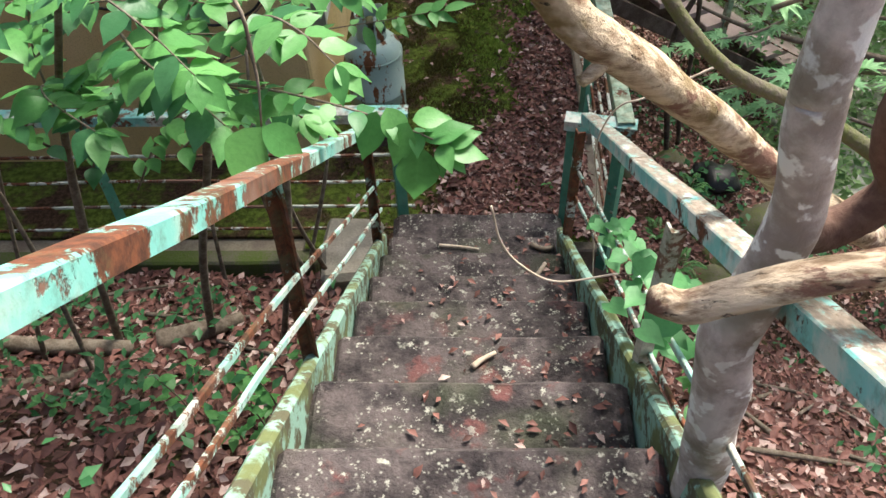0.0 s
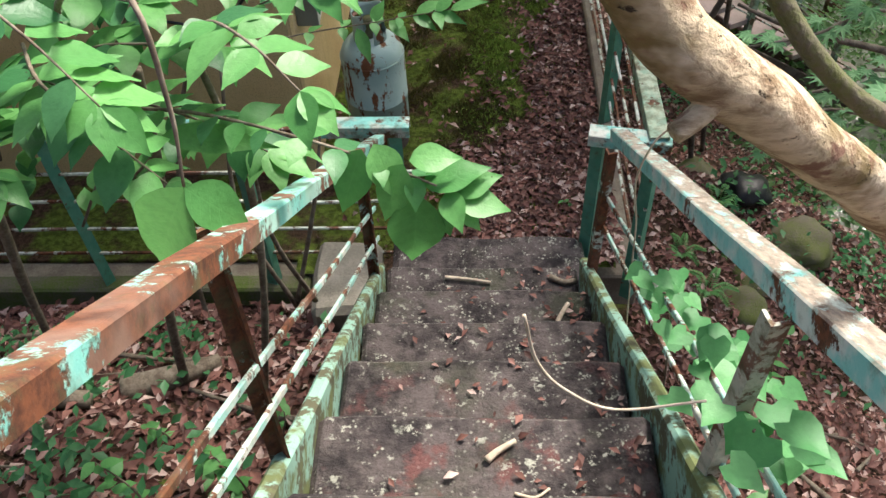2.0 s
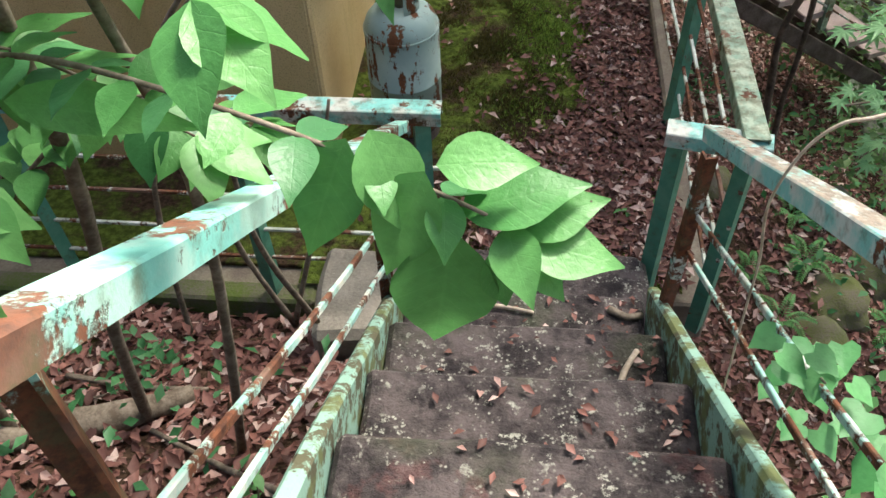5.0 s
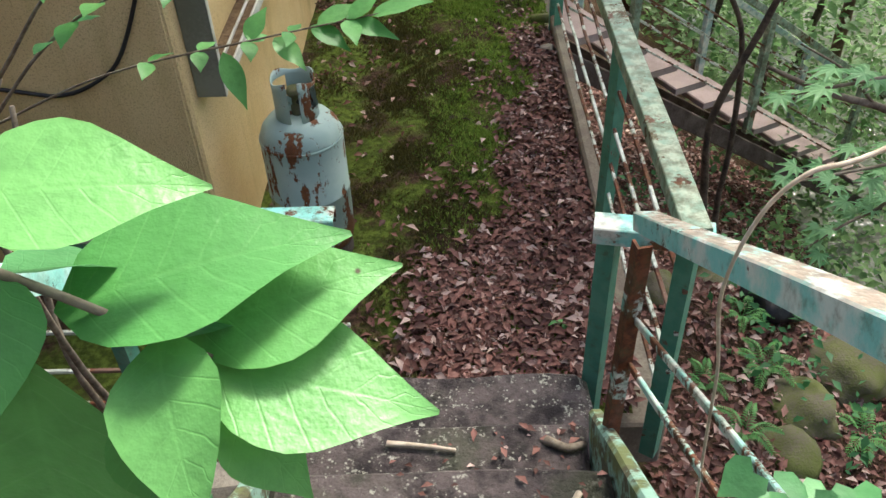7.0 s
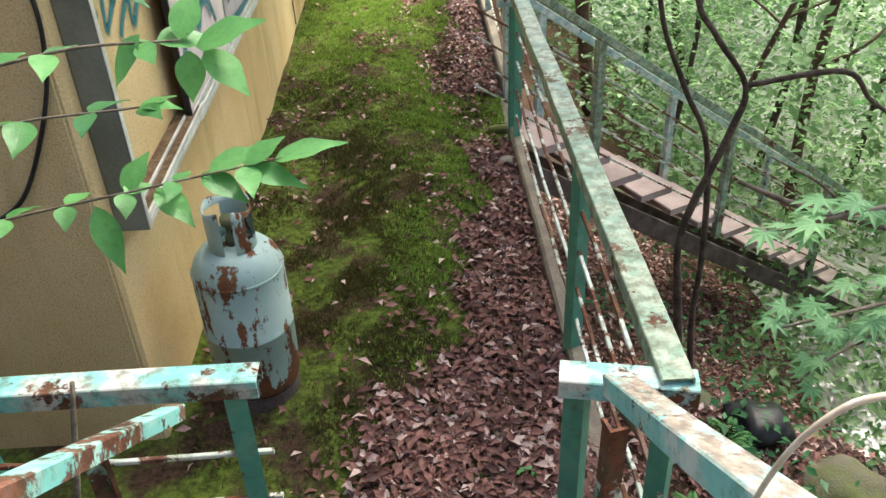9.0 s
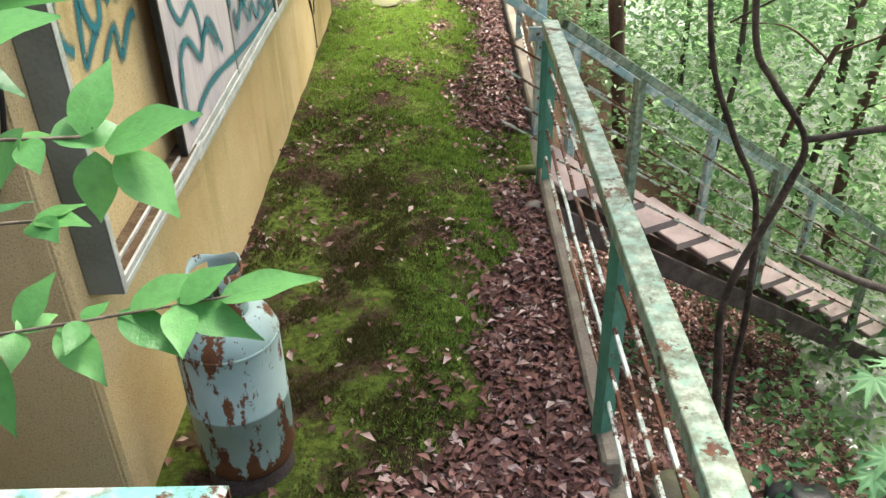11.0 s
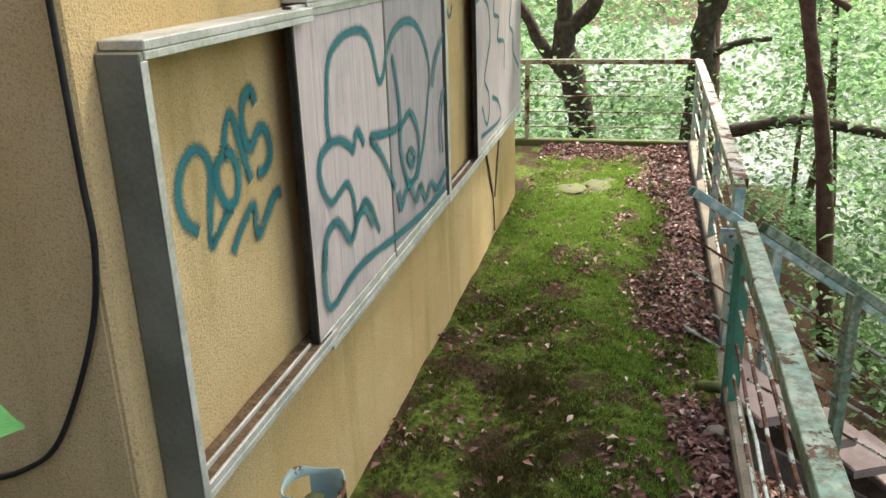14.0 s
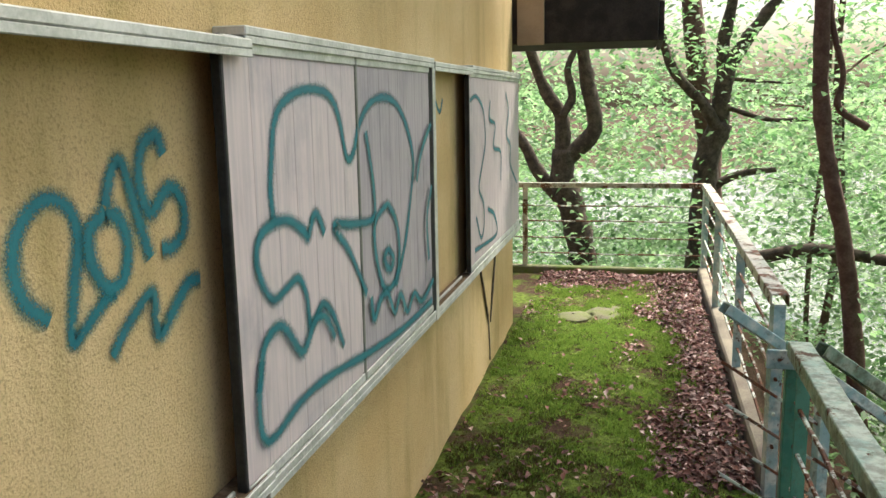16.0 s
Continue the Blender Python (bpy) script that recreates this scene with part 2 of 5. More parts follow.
def earth(name, moss_amount):
    """Forest floor: dark humus; moss_amount mixes moss in patches."""
    m = Mat(name)
    a, b = m.noise(3.0, 7, 0.65), m.noise(45, 6, 0.7)
    col = m.mix(m.ramp(b, 0.35, 0.65), rgb(0.028, 0.018, 0.011), rgb(0.085, 0.05, 0.032))
    mossy = m.math("MULTIPLY", m.ramp(a, 0.62 - moss_amount, 0.74 - moss_amount), 0.9)
    green = m.mix(m.ramp(m.noise(30, 5, shift=2), 0.35, 0.7), rgb(0.05, 0.075, 0.012), rgb(0.14, 0.20, 0.032))
    return m.finish(m.mix(mossy, col, green), 0.97, m.math("ADD", a, b), 0.015, spec=0.1)


M_DECK = earth("mossy_deck_soil", 0.2)
M_GROUND = earth("forest_floor_soil", 0.02)


def leafy(name, a, b, gloss=0.45, clear=0.35, c=None, veins=False):
    """Thin leaf: diffuse and light that shines through; each leaf has a tint of its own."""
    m = Mat(name)
    rnd = m.t.nodes["Geometry"].outputs["Random Per Island"]
    info = m.node("ShaderNodeObjectInfo").outputs["Random"]
    v = m.math("FRACT", m.math("ADD", rnd, info))
    col = m.mix(v, rgb(*a), rgb(*b))
    if c:
        col = m.mix(m.ramp(v, 0.8, 0.95), col, rgb(*c))
    col = m.mix(m.math("MULTIPLY", m.ramp(m.noise(80, 4), 0.4, 0.7), 0.25), col, rgb(a[0] * 0.6, a[1] * 0.6, a[2] * 0.6))
    relief = m.noise(140, 3)
    if veins:
        uv = m.node("ShaderNodeSeparateXYZ", Vector=m.node("ShaderNodeUVMap").outputs["UV"])
        off = m.math("ABSOLUTE", uv.outputs["X"])
        rib = m.math("ABSOLUTE", m.math("SUBTRACT", m.math("FRACT", m.math("SUBTRACT", m.math("MULTIPLY", uv.outputs["Y"], 7.0), m.math("MULTIPLY", off, 1.3))), 0.5))
        line = m.math("MAXIMUM", m.math("SUBTRACT", 1.0, m.ramp(rib, 0.0, 0.07)), m.math("SUBTRACT", 1.0, m.ramp(off, 0.0, 0.07)))
        col = m.mix(m.math("MULTIPLY", line, 0.07), col, rgb(min(1, b[0] * 1.5), min(1, b[1] * 1.35), b[2] * 1.5))
        spot = m.math("SUBTRACT", 1.0, m.ramp(m.cells(28), 0.035, 0.06))
        col = m.mix(m.math("MULTIPLY", spot, m.ramp(m.noise(11, 2), 0.52, 0.56)), col, rgb(0.05, 0.035, 0.015))
        relief = m.math("SUBTRACT", relief, m.math("MULTIPLY", line, 0.12))
    m.finish(col, gloss, relief, 0.0008)
    tl = m.node("ShaderNodeBsdfTranslucent", Color=col)
    mx = m.t.nodes.new("ShaderNodeMixShader")
    mx.inputs[0].default_value = clear
    m.t.links.new(m.b.outputs[0], mx.inputs[1])
    m.t.links.new(tl.outputs[0], mx.inputs[2])
    m.t.links.new(mx.outputs[0], m.t.nodes["Material Output"].inputs["Surface"])
    return m.m


M_LEAF = leafy("fresh_green_leaf", (0.078, 0.255, 0.068), (0.165, 0.41, 0.125), 0.38, 0.38, veins=True)
M_LEAFDARK = leafy("dark_green_leaf", (0.04, 0.16, 0.055), (0.09, 0.26, 0.10), 0.38, 0.4, veins=True)
M_MAPLE = leafy("palmate_green_leaf", (0.16, 0.36, 0.16), (0.27, 0.5, 0.23), 0.5, 0.45)
M_IVY = leafy("ivy_leaf", (0.07, 0.27, 0.085), (0.15, 0.41, 0.15), 0.42, 0.35)
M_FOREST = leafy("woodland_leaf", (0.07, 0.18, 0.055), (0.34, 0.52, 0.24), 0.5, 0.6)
# same woodland leaf again, with shade put into its colour
M_FORESTDARK = leafy("shade_tinted_woodland_leaf", (0.07, 0.15, 0.05), (0.18, 0.30, 0.11), 0.45, 0.5)
M_LITTER = leafy("dry_brown_leaf", (0.055, 0.022, 0.017), (0.31, 0.14, 0.11), 0.6, 0.08, (0.54, 0.4, 0.35))
M_MOSS = leafy("moss_tuft", (0.11, 0.21, 0.03), (0.37, 0.51, 0.10), 0.8, 0.4)
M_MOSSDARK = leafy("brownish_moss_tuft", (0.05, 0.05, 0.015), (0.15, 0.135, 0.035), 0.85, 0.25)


def spray():
    """Sprayed paint: solid in the middle of the stroke, fading and speckled at its edges."""
    m = Mat("teal_spray_paint")
    uv = m.node("ShaderNodeUVMap").outputs["UV"]
    across = m.node("ShaderNodeSeparateXYZ", Vector=uv).outputs["X"]
    speck = m.math("MULTIPLY", m.math("SUBTRACT", m.noise(220, 3, 0.7), 0.5), 1.3)
    cover = m.ramp(m.math("ADD", m.math("SUBTRACT", 1.0, across), speck), 0.15, 0.95)
    cover = m.math("MULTIPLY", cover, m.math("ADD", 0.8, m.math("MULTIPLY", m.noise(6, 3), 0.3)))
    col = m.mix(m.noise(8, 4), rgb(0.008, 0.11, 0.135), rgb(0.02, 0.2, 0.22))
    m.finish(col, 0.6)
    clear = m.t.nodes.new("ShaderNodeBsdfTransparent")
    mx = m.t.nodes.new("ShaderNodeMixShader")
    m.put(mx.inputs[0], cover)
    m.t.links.new(clear.outputs[0], mx.inputs[1])
    m.t.links.new(m.b.outputs[0], mx.inputs[2])
    m.t.links.new(mx.outputs[0], m.t.nodes["Material Output"].inputs["Surface"])
    return m.m


M_SPRAY = spray()

# ---- mesh helpers ----


def thing(name, label, category, at=(0, 0, 0), group="", kind=""):
    e = new(name)
    e.location = at
    e.empty_display_size = 0.1
    return tagged(e, label, category, group, kind)


def mesh_of(name, bm, material, smooth=False):
    me = bpy.data.meshes.new(name)
    bm.normal_update()
    bm.to_mesh(me)
    bm.free()
    me.materials.append(material)
    if smooth:
        me.shade_smooth()
    return me


def part(name, bm, material, parent, label="", smooth=False):
    ob = new(name, mesh_of(name, bm, material, smooth))
    ob.parent = parent
    if parent is not None:
        ob.matrix_parent_inverse = Matrix.Translation(-Vector(parent.location)) if parent.type == "EMPTY" else Matrix.Identity(4)
    if label:
        ob["label"] = label
    return ob


def whole(name, bm, material, label, category, smooth=False, kind="", group=""):
    return tagged(new(name, mesh_of(name, bm, material, smooth)), label, category, group, kind)


def box(lo, hi, bevel=0.004, rough=0.0, bm=None, cuts=0):
    bm = bm or bmesh.new()
    made = bmesh.ops.create_cube(bm, size=1.0)["verts"]
    lo, hi = Vector(lo), Vector(hi)
    for v in made:
        v.co = Vector([(lo[i] + hi[i]) / 2 + v.co[i] * (hi[i] - lo[i]) for i in range(3)])
    if cuts:
        bmesh.ops.subdivide_edges(bm, edges=bm.edges[:], cuts=cuts, use_grid_fill=True)
    if bevel:
        sharp = [e for e in bm.edges if len(e.link_faces) == 2 and e.calc_face_angle(0) > 0.5]
        bmesh.ops.bevel(bm, geom=sharp, offset=bevel, segments=1, affect="EDGES")
    if rough:
        for v in bm.verts:
            v.co += rough * noise.noise_vector(v.co * 5.0)
    return bm


def beam(a, b, w, h, up=(0, 0, 1), bevel=0.003, lip=0.0, bm=None, wob=0.0, steps=1):
    """A bar from a to b, w wide and h high; lip: hollow underneath, a channel with walls that thick."""
    bm = bm or bmesh.new()
    a, b, up = Vector(a), Vector(b), Vector(up)
    d = (b - a).normalized()
    side = d.cross(up).normalized()
    top = side.cross(d).normalized()
    if lip:
        ring = [(-w / 2, -h / 2), (-w / 2, h / 2 - bevel), (-w / 2 + bevel, h / 2), (w / 2 - bevel, h / 2), (w / 2, h / 2 - bevel), (w / 2, -h / 2),
                (w / 2 - lip, -h / 2), (w / 2 - lip, h / 2 - lip), (-w / 2 + lip, h / 2 - lip), (-w / 2 + lip, -h / 2)]
    else:
        q = min(bevel, w * 0.3, h * 0.3)
        ring = [(-w / 2, -h / 2 + q), (-w / 2, h / 2 - q), (-w / 2 + q, h / 2), (w / 2 - q, h / 2), (w / 2, h / 2 - q), (w / 2, -h / 2 + q), (w / 2 - q, -h / 2), (-w / 2 + q, -h / 2)]
    rows = []
    for k in range(steps + 1):
        c = a.lerp(b, k / steps)
        if wob and 0 < k < steps:
            c = c + wob * noise.noise_vector(c * 3.0)
        rows.append([bm.verts.new(c + side * x + top * y) for x, y in ring])
    n = len(ring)
    for r0, r1 in zip(rows, rows[1:]):
        for i in range(n):
            bm.faces.new((r0[i], r0[(i + 1) % n], r1[(i + 1) % n], r1[i]))
    bm.faces.new(rows[0][::-1])
    bm.faces.new(rows[-1])
    bmesh.ops.recalc_face_normals(bm, faces=bm.faces[:])
    return bm


def angle_post(a, b, w, t=0.006, turn=0.0, bm=None):
    """An L-section post from a up to b."""
    bm = bm or bmesh.new()
    a, b = Vector(a), Vector(b)
    rot = Matrix.Rotation(turn, 3, "Z")
    ring = [(0, 0), (w, 0), (w, t), (t, t), (t, w), (0, w)]
    rows = [[bm.verts.new(c + rot @ Vector((x - w / 2, y - w / 2, 0))) for x, y in ring] for c in (a, b)]
    for i in range(6):
        bm.faces.new((rows[0][i], rows[0][(i + 1) % 6], rows[1][(i + 1) % 6], rows[1][i]))
    bm.faces.new(rows[0][::-1])
    bm.faces.new(rows[1])
    bmesh.ops.recalc_face_normals(bm, faces=bm.faces[:])
    return bm


def smooth_path(points, per=6):
    """Catmull-Rom through points."""
    p = [Vector(q) for q in points]
    p = [p[0] * 2 - p[1]] + p + [p[-1] * 2 - p[-2]]
    out = []
    for i in range(1, len(p) - 2):
        for k in range(per):
            t = k / per
            out.append(0.5 * ((2 * p[i]) + (p[i + 1] - p[i - 1]) * t + (2 * p[i - 1] - 5 * p[i] + 4 * p[i + 1] - p[i + 2]) * t * t + (3 * p[i] - p[i - 1] - 3 * p[i + 1] + p[i + 2]) * t ** 3))
    out.append(p[-2])
    return out


def tube(points, r0, r1, sides=8, per=6, lumps=0.0, bm=None, ragged=False):
    bm = bm or bmesh.new()
    path = smooth_path(points, per) if per > 1 else [Vector(q) for q in points]
    n = len(path)
    ref = Vector((0.31, 0.77, 0.55))
    rows = []
    for i, c in enumerate(path):
        d = (path[min(i + 1, n - 1)] - path[max(i - 1, 0)]).normalized()
        s = d.cross(ref).normalized()
        u = s.cross(d).normalized()
        r = r0 + (r1 - r0) * i / max(1, n - 1)
        row = []
        for k in range(sides):
            a = 2 * math.pi * k / sides
            o = s * math.cos(a) + u * math.sin(a)
            rr = r * (1 + lumps * noise.noise(c * 9 + o * 1.3) + lumps * 0.8 * noise.noise(c * 3))
            row.append(bm.verts.new(c + o * rr))
        rows.append(row)
    for q0, q1 in zip(rows, rows[1:]):
        for k in range(sides):
            bm.faces.new((q0[k], q0[(k + 1) % sides], q1[(k + 1) % sides], q1[k]))
    for row, flip in ((rows[0], True), (rows[-1], False)):
        bm.faces.new(row[::-1] if flip else row)
    bmesh.ops.recalc_face_normals(bm, faces=bm.faces[:])
    return bm


def lathe(profile, sides=32, centre=(0, 0, 0), bm=None):
    bm = bm or bmesh.new()
    c = Vector(centre)
    rows = [[bm.verts.new(c + Vector((r * math.cos(2 * math.pi * k / sides), r * math.sin(2 * math.pi * k / sides), z))) for k in range(sides)] for r, z in profile]
    for q0, q1 in zip(rows, rows[1:]):
        for k in range(sides):
            bm.faces.new((q0[k], q0[(k + 1) % sides], q1[(k + 1) % sides], q1[k]))
    bm.faces.new(rows[0][::-1])
    bm.faces.new(rows[-1])
    bmesh.ops.recalc_face_normals(bm, faces=bm.faces[:])
    return bm


def leaf_verts(length, width, stations=6, fold=0.18, droop=0.25, tip=1.6):
    """An ovate leaf along +y: rows of left edge, midrib and right edge."""
    v, f = [], []
    for i in range(stations + 1):
        t = i / stations
        w = width / 2 * (math.sin(math.pi * t ** 0.84) ** 0.9) * (1 - 0.55 * t ** 2.4) * 1.12 if 0 < t < 1 else 0.0006
        z = -droop * length * t * t
        wave = 0.012 * length * math.sin(t * 15)
        v += [(-w, t * length, z + fold * w + wave), (0, t * length, z), (w, t * length, z + fold * w - wave)]
    for i in range(stations):
        a = 3 * i
        f += [(a, a + 1, a + 4, a + 3), (a + 1, a + 2, a + 5, a + 4)]
    return np.array(v), f


def palmate_verts(size, lobes=7):
    """A palmate leaf with pointed lobes, its stalk at the origin, spread along +y."""
    v, f = [(0, 0, 0)], []
    ring = []
    for k in range(lobes):
        a = math.pi / 2 + (k - (lobes - 1) / 2) * math.radians(245 / lobes)
        reach = size * (1 - 0.09 * abs(k - (lobes - 1) / 2) ** 1.3)
        half = math.radians(245 / lobes) / 2
        if k == 0:
            ring.append((0.3 * size * math.cos(a - half), 0.3 * size * math.sin(a - half), 0.01 * size))
        for fr, da in ((0.62, -0.42), (0.82, -0.2), (1.0, 0.0), (0.8, 0.22), (0.6, 0.42)):
            ring.append((reach * fr * math.cos(a + half * da * 1.1), reach * fr * math.sin(a + half * da * 1.1), -0.12 * size * fr * fr + (0.03 * size if da else 0)))
        ring.append((0.42 * size * math.cos(a + half), 0.42 * size * math.sin(a + half), 0.02 * size))
    v += ring
    f = [(0, i, i + 1) for i in range(1, len(ring))]
    return np.array(v), f


def heart_verts(size):
    v = [(0, 0, 0), (-0.3, -0.16, 0.04), (-0.52, 0.1, 0.07), (-0.46, 0.42, 0.04), (-0.2, 0.72, 0), (0, 1, -0.1), (0.2, 0.72, 0), (0.46, 0.42, 0.04), (0.52, 0.1, 0.07), (0.3, -0.16, 0.04), (0, 0.45, -0.03)]
    return np.array(v) * size, [(10, i, i + 1) for i in range(0, 9)] + [(10, 9, 0)]


def turns(n, rng, tilt, up=True):
    """Random turns: free about z, tilted up to tilt radians."""
    yaw, a, b = rng.uniform(0, 2 * np.pi, n), rng.uniform(-tilt, tilt, n), rng.uniform(-tilt, tilt, n)
    cy, sy, ca, sa, cb, sb = np.cos(yaw), np.sin(yaw), np.cos(a), np.sin(a), np.cos(b), np.sin(b)
    rz = np.zeros((n, 3, 3))
    rz[:, 0, 0], rz[:, 0, 1], rz[:, 1, 0], rz[:, 1, 1], rz[:, 2, 2] = cy, -sy, sy, cy, 1
    rx = np.zeros((n, 3, 3))
    rx[:, 0, 0], rx[:, 1, 1], rx[:, 1, 2], rx[:, 2, 1], rx[:, 2, 2] = 1, ca, -sa, sa, ca
    ry = np.zeros((n, 3, 3))
    ry[:, 1, 1], ry[:, 0, 0], ry[:, 0, 2], ry[:, 2, 0], ry[:, 2, 2] = 1, cb, sb, -sb, cb
    return rz @ rx @ ry


def swarm(name, template, places, rot, scale, material):
    """One mesh of many small copies of a template."""
    tv, tf = template
    n, k = len(places), len(tv)
    co = np.einsum("nij,kj->nki", rot, tv) * scale[:, None, None] + places[:, None, :]
    faces = [tuple(f) for f in tf]
    loops = np.concatenate([np.array(f) for f in faces])
    sizes = np.array([len(f) for f in faces])
    all_loops = (loops[None, :] + (np.arange(n) * k)[:, None]).ravel()
    all_sizes = np.tile(sizes, n)
    me = bpy.data.meshes.new(name)
    me.vertices.add(n * k)
    me.vertices.foreach_set("co", co.astype(np.float32).ravel())
    me.loops.add(len(all_loops))
    me.loops.foreach_set("vertex_index", all_loops.astype(np.int32))
    me.polygons.add(len(all_sizes))
    me.polygons.foreach_set("loop_start", np.concatenate([[0], np.cumsum(all_sizes)[:-1]]).astype(np.int32))
    me.update(calc_edges=True)
    me.shade_smooth()
    me.materials.append(material)
    return me


def stuff(name, me, label, category, parent=None):
    ob = new(name, me)
    ob.parent = parent
    return tagged(ob, label, category, kind="stuff") if parent is None else tagged(ob, label, kind="stuff")


# ---- the lie of the land ----


def stair_z(y):
    return 1.16 - 0.724 * (y - 4.25)


def sstep(a, b, x):
    t = np.clip((x - a) / (b - a), 0, 1)
    return t * t * (3 - 2 * t)


def land(x, y):
    """Height of the ground, for arrays."""
    x, y = np.asarray(x, float), np.asarray(y, float)
    up = np.maximum(stair_z(np.minimum(y, 5.45)), 0.0)
    up = np.where(y < -6, stair_z(-6.0) + 0.25 * (-6 - y), up)
    left = np.maximum(up - 0.44, -0.16) + 0.12 * np.maximum(-1.6 - x, 0) * sstep(5.5, 3.0, y)
    near_r = up - 0.75 - 0.32 * np.maximum(x - 0.4, 0)
    deck_r = -0.55 - 0.42 * np.maximum(x - 0.5, 0) - sstep(6.9, 8.0, y) * (0.45 + 0.3 * np.maximum(x - 0.5, 0))
    right = near_r + (deck_r - near_r) * sstep(4.6, 5.8, y)
    right = np.maximum(right, -3.0 + 0.0 * x)
    z = left + (right - left) * sstep(-0.3, 0.2, x)
    low = -0.75 - 0.3 * np.clip(y - 15.5, 0, 8)
    z = z + (np.minimum(z, low) - z) * sstep(13.6, 15.5, y)
    far = -np.minimum(np.maximum(y - 22, 0), 60) * 0.01 + np.maximum(-12 - x, 0) * 0.3 * sstep(20.0, 9.0, y)
    z = np.maximum(z + np.minimum(far, 24), -3.1)
    bumps = 0.05 * np.sin(3.1 * x + 1.3 * y) * np.sin(2.3 * y - 0.7 * x) + 0.025 * np.sin(9 * x + 2) * np.sin(8 * y + x)
    return z + bumps


def graded(lo, hi, step, out, grow=1.28):
    a = list(np.arange(lo, hi + 1e-6, step))
    d, p = step, a[-1]
    while p < out:
        d *= grow
        p += d
        a.append(p)
    d, p = step, a[0]
    while p > -out:
        d *= grow
        p -= d
        a.insert(0, p)
    return np.array(a)


def sheet(xs, ys, fz):
    gx, gy = np.meshgrid(xs, ys)
    gz = fz(gx, gy)
    nx, ny = len(xs), len(ys)
    verts = np.stack([gx, gy, gz], -1).reshape(-1, 3)
    idx = np.arange(nx * ny).reshape(ny, nx)
    quads = np.stack([idx[:-1, :-1], idx[:-1, 1:], idx[1:, 1:], idx[1:, :-1]], -1).reshape(-1, 4)
    return verts, quads


def from_arrays(name, verts, quads, material):
    me = bpy.data.meshes.new(name)
    me.from_pydata(verts.tolist(), [], quads.tolist())
    me.shade_smooth()
    me.materials.append(material)
    return me


v, q = sheet(graded(-3.5, 5.0, 0.12, 300), graded(0.5, 16.0, 0.12, 300), land)
tagged(new("ground", from_arrays("ground", v, q, M_GROUND)), "dark forest soil sloping down beside the stairs", "ground", kind="structure")

# water sheet spread past the assumed stream to mirror sky as bright gaps
water = new("water", from_arrays("water", *sheet(np.linspace(-16, 26, 30), np.linspace(-2, 60, 40), lambda x, y: -2.86 + 0.0 * x), M_WATER))
tagged(water, "pale water sheet added to mirror the sky between the trees", "stream", kind="structure")

# ---- deck ----
DECK_X, DECK_N, DECK_F = 0.40, 5.52, 13.70


def deck_z(x, y):
    b = 0.018 * np.sin(5.1 * x + 2.2 * y) * np.sin(3.7 * y - 1.9 * x) + 0.008 * np.sin(17 * x + 3) * np.sin(15 * y + 4 * x)
    return 0.004 + np.maximum(b, -0.02) + 0.02 * sstep(0.0, 0.35, x)


v, q = sheet(np.arange(-1.10, DECK_X + 0.02, 0.04), np.arange(DECK_N, DECK_F + 0.05, 0.04), deck_z)
tagged(new("floor", from_arrays("floor", v, q, M_DECK)), "concrete deck overgrown with moss and soil", "floor", kind="structure")
whole("deck_slab", box((-6.0, DECK_N, -0.24), (DECK_X + 0.1, DECK_F + 0.1, -0.025), 0.01), M_CURB, "stained concrete deck slab", "floor", kind="structure")
whole("walkway", box((-6.0, DECK_N + 0.09, -0.022), (-1.062, 6.23, 0.0), 0.004), M_DECK, "soil-covered walkway beside the building", "floor", kind="structure")
whole("floor_behind_building", box((-6.0, 11.78, -0.022), (-1.062, DECK_F, 0.0), 0.004), M_DECK, "mossy deck behind the building", "floor", kind="structure")


def curb(name, lo, hi, material, label):
    bm = box(lo, hi, 0.012, 0.006, cuts=5)
    return whole(name, bm, material, label, "curb", kind="structure")


curb("curb_right", (0.405, 6.35, -0.16), (0.475, 8.50, 0.09), M_CURB, "stained concrete curb along the deck edge")
curb("curb_right_far", (0.435, 9.18, -0.16), (0.52, 13.7, 0.10), M_CURB, "stained concrete curb with moss on top")
curb("curb_far", (-6.0, 13.705, -0.16), (0.52, 13.82, 0.07), M_CURBMOSS, "moss-covered concrete curb at the deck end")
curb("curb_left", (-6.0, 5.44, -0.3), (-1.03, 5.54, -0.02), M_CURBMOSS, "mossy concrete curb under the railing")

# ---- building ----
WALL_X, CORNER_Y, END_Y, EAVE_Z = -1.065, 6.222, 11.72, 3.0
whole("wall_east", box((WALL_X - 0.16, CORNER_Y, -0.1), (WALL_X, END_Y, EAVE_Z), 0.012), M_STUCCO, "ochre stucco wall with streaks of damp", "wall", kind="structure")
whole("wall_south", box((-6.0, CORNER_Y - 0.003, -0.1), (WALL_X - 0.02, CORNER_Y + 0.16, EAVE_Z), 0.004), M_STUCCO, "ochre stucco wall in shade", "wall", kind="structure")
whole("wall_north", box((-6.0, END_Y - 0.16, -0.1), (WALL_X - 0.161, END_Y - 0.001, EAVE_Z), 0.004), M_STUCCO, "ochre stucco end wall", "wall", kind="structure")
whole("wall_west", box((-6.0, CORNER_Y + 0.162, -0.1), (-5.84, END_Y - 0.162, EAVE_Z), 0.004), M_STUCCO, "ochre stucco back wall", "wall", kind="structure")
whole("ceiling", box((-6.0, CORNER_Y, EAVE_Z + 0.002), (WALL_X, END_Y, EAVE_Z + 0.12), 0.004), M_DARKWOOD, "dark boarded roof deck", "roof", kind="structure")
roof = thing("porch_roof", "dark wooden porch eave with a tan beam at the wall corner", "roof", (-0.9, 12.2, 2.15))
